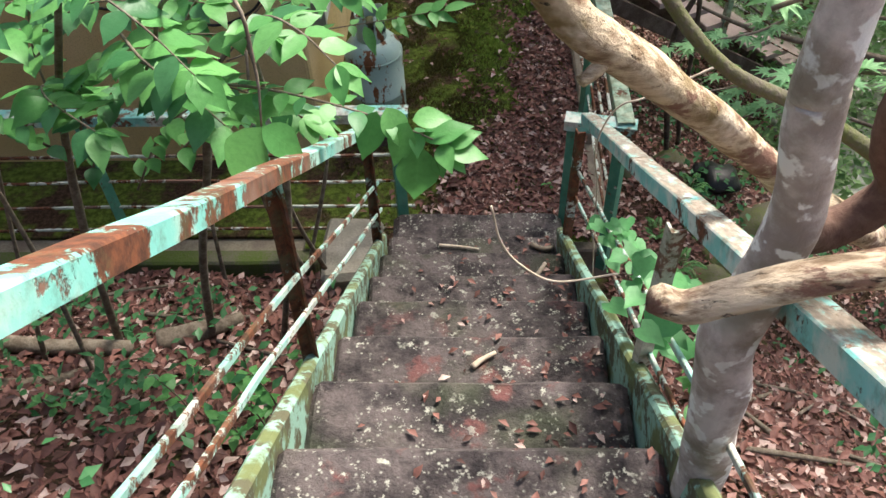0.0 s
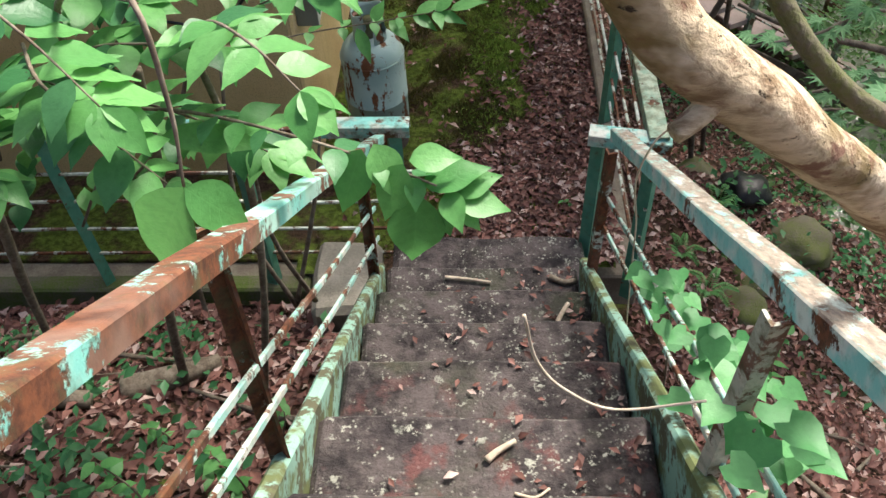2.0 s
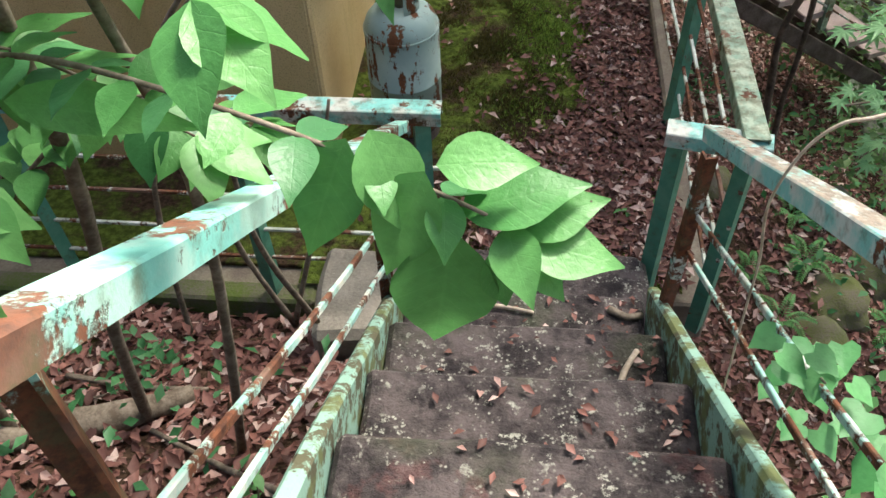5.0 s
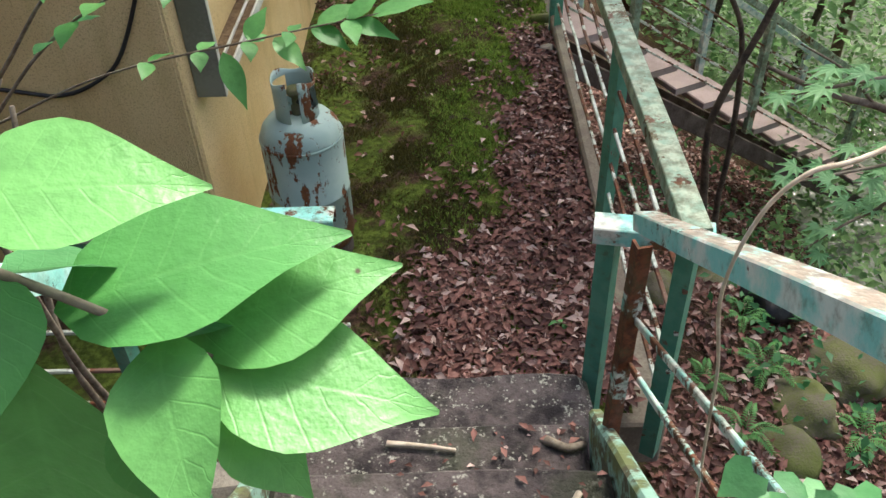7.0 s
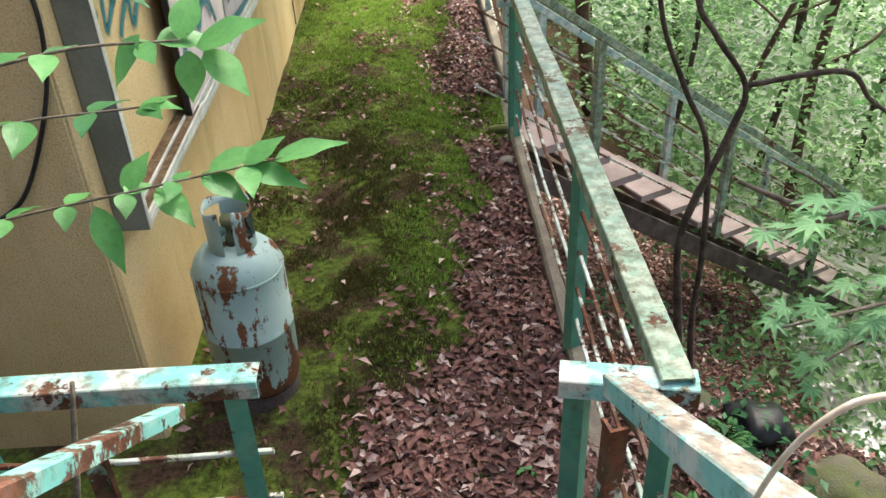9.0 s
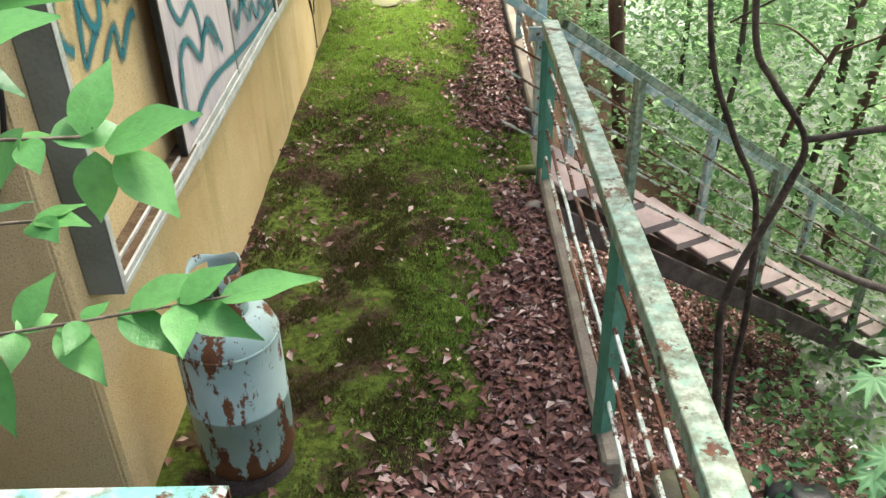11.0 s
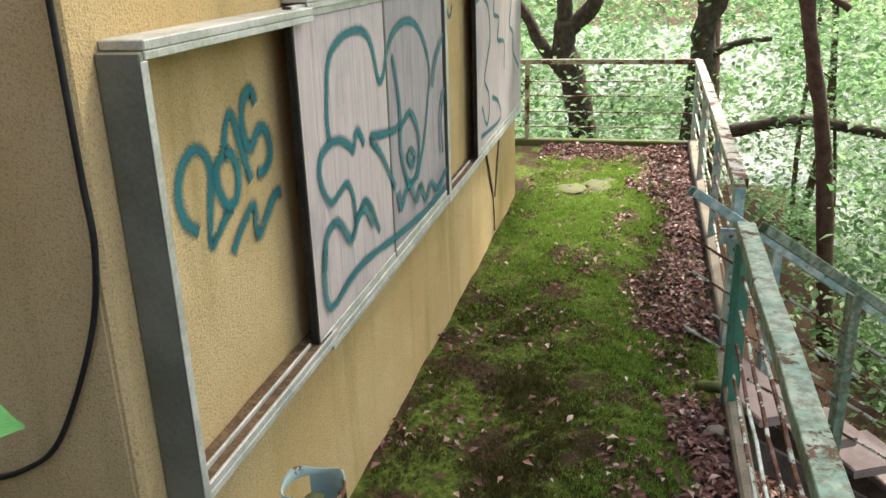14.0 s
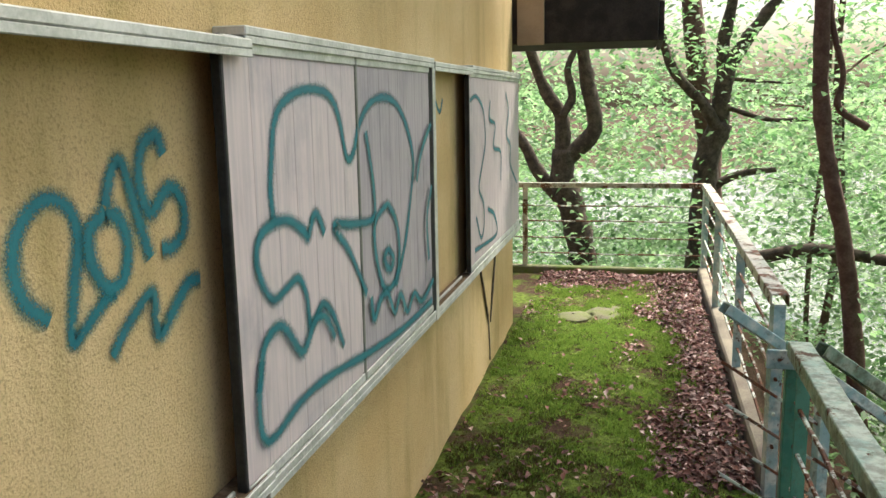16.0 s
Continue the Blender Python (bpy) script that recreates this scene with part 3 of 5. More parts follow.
part("soffit", box((-1.6, 11.86, 2.16), (-0.02, 13.2, 2.22), 0.006), M_DARKWOOD, roof)
part("fascia", box((-0.018, 11.84, 2.14), (0.02, 13.22, 2.42), 0.006), M_DARKWOOD, roof)
part("front_board", box((-1.6, 11.82, 2.14), (-0.02, 11.857, 2.6), 0.006), M_DARKWOOD, roof)
part("beam", box((-1.04, 11.79, 2.13), (-0.84, 11.818, 2.6), 0.006), M_TAN, roof, "tan painted beam")

# ---- graffiti ----


def strokes(name, lines, x, width, label, category):
    """Sprayed strokes on the wall plane at x, each a list of (y, z)."""
    t = thing(name, label, category, (x, lines[0][0][0], lines[0][0][1]))
    for li, pts in enumerate(lines):
        bm = bmesh.new()
        uv = bm.loops.layers.uv.new("UVMap")
        path = smooth_path([(x + 0.0008 * li, y + 0.015, z + 0.008) for y, z in pts], 7)
        rows = []
        for i, c in enumerate(path):
            d = (path[min(i + 1, len(path) - 1)] - path[max(i - 1, 0)])
            d = Vector((0, d.y, d.z)).normalized()
            s = Vector((0, -d.z, d.y))
            w = width * (0.9 + 0.25 * noise.noise(c * 6))
            rows.append([bm.verts.new(c + s * w * k) for k in (-1, 0, 1)])
        for r0, r1 in zip(rows, rows[1:]):
            for a, (u0, u1) in ((0, (1, 0)), (1, (0, 1))):
                f = bm.faces.new((r0[a], r0[a + 1], r1[a + 1], r1[a]))
                for lp, uu in zip(f.loops, (u0, u1, u1, u0)):
                    lp[uv].uv = (uu, 0.5)
        part("stroke", bm, M_SPRAY, t)
    return t


TWO = [(6.58, 1.39), (6.53, 1.43), (6.51, 1.49), (6.53, 1.55), (6.59, 1.59), (6.65, 1.57), (6.67, 1.51), (6.65, 1.44), (6.63, 1.34), (6.67, 1.355), (6.73, 1.39), (6.76, 1.4)]
ZERO = [(6.75, 1.55), (6.7, 1.52), (6.7, 1.46), (6.74, 1.41), (6.79, 1.42), (6.81, 1.48), (6.79, 1.53), (6.75, 1.55)]
ONE = [(6.75, 1.56), (6.77, 1.61), (6.8, 1.64), (6.82, 1.61), (6.85, 1.52), (6.88, 1.44)]
FIVE = [(6.95, 1.64), (6.93, 1.68), (6.88, 1.66), (6.86, 1.6), (6.89, 1.53), (6.96, 1.57), (7.01, 1.54), (7.01, 1.48), (6.97, 1.45), (6.92, 1.45)]
DASH = [(6.73, 1.28), (6.79, 1.33), (6.87, 1.37), (6.88, 1.33), (6.89, 1.28), (6.95, 1.32), (7.01, 1.36), (7.06, 1.36)]
strokes("graffiti", [TWO, ZERO, ONE, FIVE, DASH], WALL_X + 0.002, 0.04, "teal sprayed number 2015 on the ochre wall", "graffiti")
BOARD_X = -0.995
HUMPS = [(7.31, 1.44), (7.3, 1.52), (7.31, 1.59), (7.34, 1.69), (7.4, 1.74), (7.52, 1.77), (7.66, 1.77), (7.75, 1.74), (7.8, 1.68), (7.85, 1.57), (7.91, 1.58), (7.98, 1.67), (8.09, 1.73), (8.25, 1.75), (8.41, 1.72), (8.54, 1.63), (8.61, 1.51), (8.58, 1.4), (8.47, 1.2), (8.33, 1.06)]
BROW = [(7.31, 1.45), (7.4, 1.44), (7.49, 1.4), (7.52, 1.38), (7.55, 1.42), (7.59, 1.43), (7.64, 1.37)]
CHEEK = [(7.31, 1.45), (7.23, 1.43), (7.2, 1.38), (7.22, 1.32), (7.28, 1.26), (7.36, 1.27), (7.44, 1.28), (7.49, 1.22), (7.51, 1.13), (7.6, 1.17), (7.68, 1.12), (7.76, 1.0)]
NOSE = [(8.03, 1.64), (8.07, 1.54), (8.1, 1.43), (8.08, 1.35), (7.88, 1.36), (7.71, 1.38), (7.84, 1.28), (7.99, 1.11)]
LOOP = [(8.25, 1.38), (8.11, 1.34), (8.09, 1.25), (8.15, 1.12), (8.23, 1.07), (8.34, 1.1), (8.38, 1.21), (8.34, 1.31), (8.25, 1.38)]
PUPIL = [(8.24, 1.22), (8.19, 1.19), (8.25, 1.14), (8.3, 1.17), (8.24, 1.22)]
TEETH = [(7.17, 1.06), (7.21, 1.16), (7.29, 1.19), (7.35, 1.16), (7.44, 1.08), (7.53, 1.14), (7.61, 1.13), (7.68, 1.05)]
CHIN = [(7.19, 1.13), (7.165, 1.03), (7.18, 0.94), (7.25, 0.92), (7.41, 0.95), (7.62, 0.95), (7.99, 0.91), (8.4, 0.88), (8.85, 0.88)]
ZIGZAG = [(8.02, 1.09), (8.05, 1.01), (8.13, 1.06), (8.21, 1.06), (8.29, 0.97), (8.37, 1.02), (8.46, 0.93), (8.56, 0.98), (8.68, 0.92), (8.88, 0.97)]
SIDES = [[(8.88, 1.64), (8.71, 1.53), (8.63, 1.42)], [(8.87, 1.38), (8.78, 1.25), (8.8, 1.07)]]
strokes("graffiti", [HUMPS, BROW, CHEEK, NOSE, LOOP, PUPIL, TEETH, CHIN, ZIGZAG] + SIDES, BOARD_X + 0.0025, 0.036, "teal sprayed outline lettering across the shutters", "graffiti")
CURL = [(9.75, 1.73), (9.93, 1.75), (10.13, 1.67), (10.18, 1.49), (10.08, 1.37), (9.98, 1.25), (10.11, 1.15), (10.13, 1.03), (10.03, 0.96), (9.89, 1.1)]
HOOK = [(10.24, 1.1), (10.47, 1.03), (10.53, 0.9), (9.84, 0.92)]
SCRAWL = [[(10.34, 1.73), (10.32, 1.62), (10.51, 1.58), (10.45, 1.45), (10.71, 1.4), (10.71, 1.22)], [(10.92, 1.77), (11.03, 1.66), (10.95, 1.5), (11.11, 1.42), (11.11, 1.29), (11.4, 1.14)]]
strokes("graffiti", [CURL, HOOK] + SCRAWL, BOARD_X + 0.0025, 0.028, "teal sprayed scrawl on the far shutter", "graffiti")
strokes("graffiti", [[(9.06, 1.66), (9.22, 1.76), (9.36, 1.68), (9.43, 1.74)], [(9.1, 1.5), (9.11, 1.37), (9.27, 0.97)]], WALL_X + 0.002, 0.028, "teal sprayed lines on the wall between shutters", "graffiti")

# ---- shutter frames and boards ----
Z0, Z1 = 0.815, 1.885


def shutter_frame(y0, y1, front, zb, zt, jambs, label, dirt=True):
    t = thing("window", label, "window", (WALL_X, y0, zb))
    part("sill", box((WALL_X + 0.001, y0, zb - 0.035), (front, y1, zb - 0.012), 0.003), M_ALU, t)
    part("sill_lip", box((front - 0.008, y0, zb - 0.0118), (front + 0.001, y1, zb + 0.012), 0.002), M_ALU, t)
    part("track", beam((front - 0.05, y0 + 0.01, zb - 0.001), (front - 0.05, y1 - 0.12, zb - 0.001), 0.008, 0.021), M_ALU, t)
    if dirt:
        part("track_dirt", box((WALL_X + 0.002, y0 + 0.002, zb - 0.0118), (front - 0.009, y1, zb - 0.004), 0.0, 0.004, cuts=8), M_DIRT, t, "brown dirt in the track")
    part("head", box((WALL_X + 0.001, y0, zt), (front + 0.004, y1, zt + 0.022), 0.003), M_ALU, t)
    part("head_lip", box((front - 0.004, y0, zt - 0.018), (front + 0.003, y1, zt - 0.0005), 0.002), M_ALU, t)
    for a, b in jambs:
        part("jamb", box((WALL_X + 0.0012, a, zb - 0.034), (front + 0.001, b, zt - 0.0015), 0.003), M_ALUDARK, t)
        part("jamb_edge", box((front + 0.0013, a - 0.001, zb - 0.034), (front + 0.0035, b + 0.008, zt - 0.0185), 0.001), M_ALU, t)
    return t


shutter_frame(6.318, 7.20, -0.966, 0.855, 1.865, [(6.30, 6.317)], "weathered grey metal shutter pocket with dirt in its track")
shutter_frame(7.205, 8.965, -0.985, Z0, Z1 + 0.012, [(8.925, 8.964)], "weathered aluminium shutter track with a dark jamb", False)
shutter_frame(8.97, 9.80, -0.982, Z0, Z1, [], "short open shutter pocket between two shutters")
shutter_frame(9.803, 11.56, -0.985, Z0, Z1 + 0.012, [], "weathered aluminium shutter track on the far half", False)


def shutter(y0, y1, label, edge, face):
    t = thing("shutter", label, "shutter", (BOARD_X, y0, Z0), "sliding shutters")
    n = max(3, round((y1 - y0) / 0.115))
    w = (y1 - y0) / n
    bm = bmesh.new()
    panel = part("panel", box((BOARD_X - 0.016, y0, Z0 + 0.012), (BOARD_X - 0.0035, y1, Z1 + 0.010), 0.002), face, t)
    for i in range(n):
        part("slat", box((BOARD_X - 0.003, y0 + i * w + 0.0006, Z0 + 0.045), (BOARD_X, y0 + (i + 1) * w - 0.0006, Z1 - 0.03), 0.001), face, panel)
    part("bottom_strip", box((BOARD_X - 0.003, y0, Z0 + 0.013), (BOARD_X + 0.004, y1, Z0 + 0.042), 0.002), M_ALU, t)
    part("top_strip", box((BOARD_X - 0.003, y0, Z1 - 0.028), (BOARD_X + 0.004, y1, Z1 + 0.009), 0.002), M_ALU, t)
    part("edge", box((BOARD_X - 0.022, y0 - 0.016, Z0 + 0.013), (BOARD_X + 0.003, y0 - 0.0005, Z1 + 0.009), 0.003), M_BLACK if edge else M_ALUDARK, t)
    return t


shutter(7.115, 7.965, "grey-pink sliding shutter sprayed with teal graffiti", True, M_BOARD)
shutter(7.985, 8.905, "darker grey-pink sliding shutter sprayed with teal graffiti", False, M_BOARD2)
shutter(9.755, 11.55, "pale pink sliding shutter sprayed with teal scrawl", True, M_BOARD3)
whole("cable", tube([(-1.070, 6.205, 2.567), (-1.070, 6.210, 1.967), (-1.070, 6.210, 1.806), (-1.070, 6.210, 1.633), (-1.070, 6.210, 1.482), (-1.117, 6.210, 1.291), (-1.245, 6.210, 1.033), (-1.355, 6.210, 0.939), (-1.482, 6.210, 0.896), (-1.614, 6.210, 0.913), (-2.114, 6.210, 1.013)], 0.007, 0.007, 6), M_CABLE, "black cable hanging down the shaded wall", "cable", True)
for pts in ([(10.35, 0.72), (10.5, 0.5), (10.62, 0.3), (10.66, 0.05)], [(10.9, 0.77), (10.8, 0.55), (10.68, 0.3)]):
    whole("climbing_stem", tube([(WALL_X + 0.008, y, z) for y, z in pts], 0.008, 0.005, 5, lumps=0.5), M_TWIG, "dry brown vine stem clinging to the wall", "vine", True)

# ---- gas cylinder ----
TX, TY = -0.762, 6.455
tank = thing("gas_cylinder", "rusted pale grey gas cylinder standing on the moss", "gas cylinder", (TX, TY, 0.0))
part("body", lathe([(0.02, 0.05), (0.12, 0.055), (0.148, 0.085), (0.156, 0.12), (0.157, 0.325), (0.160, 0.328), (0.160, 0.338), (0.157, 0.341), (0.157, 0.55), (0.154, 0.58), (0.142, 0.612), (0.118, 0.64), (0.085, 0.655), (0.02, 0.66)], 48, (TX, TY, 0)), M_TANK, tank, smooth=True)
part("foot_ring", lathe([(0.135, -0.01), (0.142, -0.01), (0.142, 0.07), (0.135, 0.07)], 40, (TX, TY, 0)), M_STRINGER, tank, "rusted foot ring")


def collar():
    """An open guard ring with a window cut in it."""
    bm = bmesh.new()
    sides, r = 40, 0.08
    lo, hi = 0.643, 0.818
    ring = {}
    for k in range(sides + 1):
        a = math.radians(-10 + 330 * k / sides - 60)
        for j, z in enumerate((lo, lo + 0.05, lo + 0.14, hi - 0.02 * math.sin(k / sides * math.pi * 3) ** 2)):
            for s, rr in enumerate((r, r - 0.005)):
                ring[k, j, s] = bm.verts.new((TX + rr * math.cos(a), TY + rr * math.sin(a), z))
    def window(k, j):
        return j == 1 and (4 <= k <= 11 or 23 <= k <= 32)
    for k in range(sides):
        for j in range(3):
            if window(k, j):
                continue
            for s in (0, 1):
                f = [ring[k, j, s], ring[k + 1, j, s], ring[k + 1, j + 1, s], ring[k, j + 1, s]]
                bm.faces.new(f if s == 0 else f[::-1])
    for j in (0, 3):
        for k in range(sides):
            bm.faces.new((ring[k, j, 0], ring[k, j, 1], ring[k + 1, j, 1], ring[k + 1, j, 0]))
    bmesh.ops.recalc_face_normals(bm, faces=bm.faces[:])
    return bm


part("collar", collar(), M_TANK, tank, "pale green guard collar with openings", True)
valve = part("valve", lathe([(0.012, 0.655), (0.022, 0.657), (0.022, 0.69), (0.015, 0.692), (0.015, 0.735), (0.026, 0.737), (0.03, 0.75), (0.026, 0.765), (0.005, 0.768)], 14, (TX, TY, 0)), M_ROCK, tank, "dull green brass valve", True)
part("outlet", tube([(TX, TY, 0.712), (TX + 0.045, TY - 0.02, 0.712)], 0.012, 0.012, 10, 1), M_BLACK, valve)
part("weld_band", lathe([(0.1575, 0.562), (0.159, 0.565), (0.159, 0.570), (0.1575, 0.573)], 48, (TX, TY, 0)), M_TANK, tank)

# ---- concrete stairs ----
RISE, RUN, Y0S, Z0S = 0.205, 0.283, 5.10, 0.545
SX0, SX1 = -0.59, 0.13
stairs = thing("stairs", "worn concrete stairs with lichen, flanked by flaking turquoise stringers", "stairs", (-0.23, 5.5, 0.0))
part("landing_slab", box((-0.61, 5.02, -0.05), (0.20, 5.46, 0.335), 0.03, 0.014, cuts=6), M_STEP, stairs, "mossy concrete foot slab with rounded edge")
for i in range(14):
    y1 = Y0S - i * RUN
    z = Z0S + i * RISE
    bm = box((SX0 + 0.002, y1 - RUN - 0.03, z - 0.19), (SX1 - 0.002, y1, z), 0.014, 0.009, cuts=7)
    part("step", bm, M_STEP, stairs)
for name, x0, x1, top, foot in (("stringer", SX0 - 0.036, SX0, 0.03, 4.97), ("stringer", SX1, SX1 + 0.036, 0.045, 5.0)):
    xm = (x0 + x1) / 2
    bm = beam((xm, foot, stair_z(foot) + top - 0.17), (xm, 1.2, stair_z(1.2) + top - 0.17), 0.036, 0.28, bevel=0.008, wob=0.004, steps=30)
    part(name, bm, M_STRPAINT, stairs, "stringer with flaking turquoise paint")
whole("footing_block", box((-0.93, 5.06, -0.45), (-0.66, 5.46, 0.30), 0.025, 0.02, cuts=5), M_BLOCK, "pale rough concrete footing block", "concrete block")

# ---- handrails of the stairs ----


def stair_rail(label, foot, head, x_foot, material, posts, rods, rod_material, w, h):
    """A sloping railing from its foot up to its head; posts: (y, material); rods: drop below the rail at foot and head."""
    t = thing("stair_railing", label, "railing", foot)
    a, b = Vector(foot), Vector(head)

    def on(y, drop=0.0):
        c = a.lerp(b, (y - a.y) / (b.y - a.y))
        return Vector((c.x, c.y, c.z - drop))

    part("top_rail", beam(a, b, w, h, lip=0.005, wob=0.003, steps=24), material, t)
    for y, pm, turn in posts:
        top = on(y, 0.024)
        part("post", angle_post((x_foot, y, stair_z(y) - 0.12), (x_foot * 0.85 + top.x * 0.15, top.y, top.z), 0.03, turn=turn), pm, t)
    for d0, d1 in rods:
        p, q = on(a.y - 0.12, d0), on(b.y + 0.05, d1)
        part("rod", beam((x_foot * 0.7 + p.x * 0.3, p.y, p.z), (x_foot * 0.7 + q.x * 0.3, q.y, q.z), 0.009, 0.016, bevel=0.002, wob=0.010, steps=14), rod_material, t)
    return t


stair_rail("heavily rusted turquoise steel stair railing with thin bars", (-0.574, 5.17, 1.115), (-0.437, 1.2, 4.10), -0.615, M_RUSTY, [(4.93, M_POST_RUST, 3.8), (3.77, M_POST_RUST, 3.8), (2.3, M_POST_RUST, 3.8)], [(0.30, 0.40), (0.45, 0.46)], M_BAR, 0.036, 0.028)
stair_rail("turquoise steel stair railing with a worn brown top", (0.218, 5.155, 1.135), (0.175, 1.2, 3.67), 0.155, M_WORNTOP, [(4.96, M_POST_RUST, 0.2), (3.72, M_CREAM, 0.2), (2.3, M_POST_RUST, 0.2)], [(0.22, 0.44), (0.35, 0.58)], M_BAR, 0.052, 0.040)

# ---- deck railings ----


def deck_railing(label, a, b, posts, rods, material, post_material, rod_material, h=0.885, w=0.075, foot=0.0):
    a, b = Vector(a), Vector(b)
    t = thing("deck_railing", label, "railing", (a.x, a.y, foot))
    part("top_rail", beam((a.x, a.y, h), (b.x, b.y, h), w, 0.05, lip=0.006, wob=0.004, steps=16), material, t)
    for f in posts:
        c = a.lerp(b, f)
        part("post", angle_post((c.x, c.y, foot - 0.05), (c.x, c.y, h - 0.027), 0.05, turn=R.uniform(0, 3)), post_material, t)
    for z in rods:
        part("rod", beam((a.x, a.y, z), (b.x, b.y, z), 0.013, 0.013, bevel=0.002, wob=0.01, steps=14), rod_material, t)
    return t


deck_railing("green steel deck railing with mossy top rail and rusted rods", (0.425, 5.40, 0), (0.425, 8.40, 0), [0.012, 0.37, 0.985], [0.22, 0.37, 0.53, 0.69], M_MOSSY_RAIL, M_GREENPOST, M_ROD)
deck_railing("rusted pale green deck railing beyond the side stairs", (0.47, 9.12, 0), (0.49, 13.74, 0), [0.01, 0.33, 0.66, 0.995], [0.22, 0.37, 0.53, 0.69], M_CREAM, M_GREY_RAIL, M_ROD)
deck_railing("thin pale railing across the deck end", (0.49, 13.77, 0), (-5.5, 13.77, 0), [0.0, 0.29, 0.6, 0.99], [0.2, 0.36, 0.53, 0.68], M_CREAM, M_CREAM, M_ROD, w=0.045)
deck_railing("turquoise steel railing across the deck edge with rusted rods", (-0.505, 5.50, 0), (-5.8, 5.50, 0), [0.012, 0.13, 0.28, 0.6, 0.99], [0.17, 0.33, 0.5, 0.66], M_PAINT, M_GREENPOST, M_ROD, h=0.89, w=0.07)
link = thing("rail_link", "turquoise steel cross piece joining two railings", "railing", (0.3, 5.36, 0.88))
part("cross_rail", beam((0.175, 5.47, 0.868), (0.475, 5.41, 0.868), 0.075, 0.05, lip=0.006), M_PAINT, link)
part("post", angle_post((0.22, 5.47, 0.0), (0.22, 5.47, 0.842), 0.05, turn=1.0), M_GREENPOST, link)
bracket = thing("bracket", "pale green steel bracket on the gate post", "bracket", (0.42, 8.46, 0.86))
part("plate", box((0.33, 8.455, 0.79), (0.50, 8.467, 0.86), 0.003), M_GREY_RAIL, bracket)
part("gate_post", box((0.40, 8.47, -0.05), (0.445, 8.515, 0.88), 0.004), M_GREENPOST, bracket)

# ---- side stairs going down ----
SD = Vector((1.0, 0.5, 0)).normalized()
SLOPE = -0.69
side = thing("side_stairs", "outdoor stairs with pinkish concrete treads on rusted channels", "stairs", (0.55, 8.8, 0.0))
A0, B0 = Vector((0.50, 8.42, 0)), Vector((0.50, 9.16, 0))
across = Vector((-0.447, 0.894, 0)).normalized()
for i in range(12):
    d = 0.22 + i * 0.283
    z = -0.06 - i * 0.195
    p0 = A0 + SD * d
    bm = beam(p0 + Vector((0, 0, z - 0.025)), p0 + across * 0.56 + Vector((0, 0, z - 0.025)), 0.27, 0.05, bevel=0.008)
    part("tread", bm, M_PINKTREAD, side)
for base in (A0, A0 + across * 0.60):
    part("stringer", beam(base + Vector((0, 0, -0.19)), base + SD * 3.7 + Vector((0, 0, -0.19 + 3.7 * SLOPE)), 0.05, 0.13, bevel=0.006), M_STRINGER, side)
for base, mat in ((A0, M_MOSSY_RAIL), (A0 + across * 0.60, M_GREY_RAIL)):
    t = thing("side_stair_railing", "green steel railing down the side stairs", "railing", base + Vector((0, 0, 0.9)), "side stair railings")
    part("top_rail", beam(base + Vector((0, 0, 0.885)), base + SD * 3.7 + Vector((0, 0, 0.885 + 3.7 * SLOPE)), 0.06, 0.045, lip=0.006, steps=8, wob=0.004), mat, t)
    for d in (0.5, 1.7, 2.9):
        c = base + SD * d
        part("post", angle_post(c + Vector((0, 0, d * SLOPE - 0.05)), c + Vector((0, 0, d * SLOPE + 0.86)), 0.05, turn=0.4), mat, t)
    for drop in (0.25, 0.42, 0.58, 0.74):
        part("rod", beam(base + Vector((0, 0, 0.9 - drop)), base + SD * 3.7 + Vector((0, 0, 0.9 - drop + 3.7 * SLOPE)), 0.013, 0.013, bevel=0.002, wob=0.01, steps=10), M_ROD, t)

# ---- leaf litter and moss ----
rng = np.random.default_rng(5)
LITTER = leaf_verts(0.04, 0.021, 2, 0.6, 0.3)


def wave(x, y):
    return 0.12 * np.sin(2.1 * y + 0.6) + 0.06 * np.sin(5.3 * y + 2 * x) + 0.04 * np.sin(11 * y + 5 * x)


def litter_amount(x, y):
    """Where dry leaves lie on the deck, 0 to 1."""
    edge = sstep(-0.03, 0.14, x - 0.02 + wave(x, y)) * (1 - 0.97 * sstep(8.3, 8.5, y) * (1 - sstep(9.0, 9.2, y)))
    edge = edge * (1 - 0.45 * sstep(9.0, 9.6, y)) + 0.3 * sstep(0.12, 0.3, x) * sstep(9.0, 9.4, y)
    foot = sstep(6.55, 6.2, y - 0.35 * (x + 0.3) + 0.5 * wave(x, y)) * sstep(-0.52, -0.2, x)
    end = sstep(12.9, 13.5, y) * 0.8
    return np.clip(np.maximum.reduce([edge, foot, end, 0.012 + 0.08 * sstep(0.35, 0.8, np.sin(2.9 * x + 2.2 * y + 1.2 * np.sin(3.3 * x)) * np.sin(3.7 * y - 2.6 * x + 0.8))]), 0, 1)


def patch(x, y):
    """Uneven cushions and worn gaps."""
    w = np.sin(6.3 * x + 2.4 * np.sin(3.1 * y)) * np.sin(5.2 * y + 2.0 * np.sin(4.3 * x)) + 0.6 * np.sin(13 * x + 3 * y + 1) * np.sin(11 * y - 4 * x)
    return np.clip(0.62 + 0.5 * w, 0.12, 1)


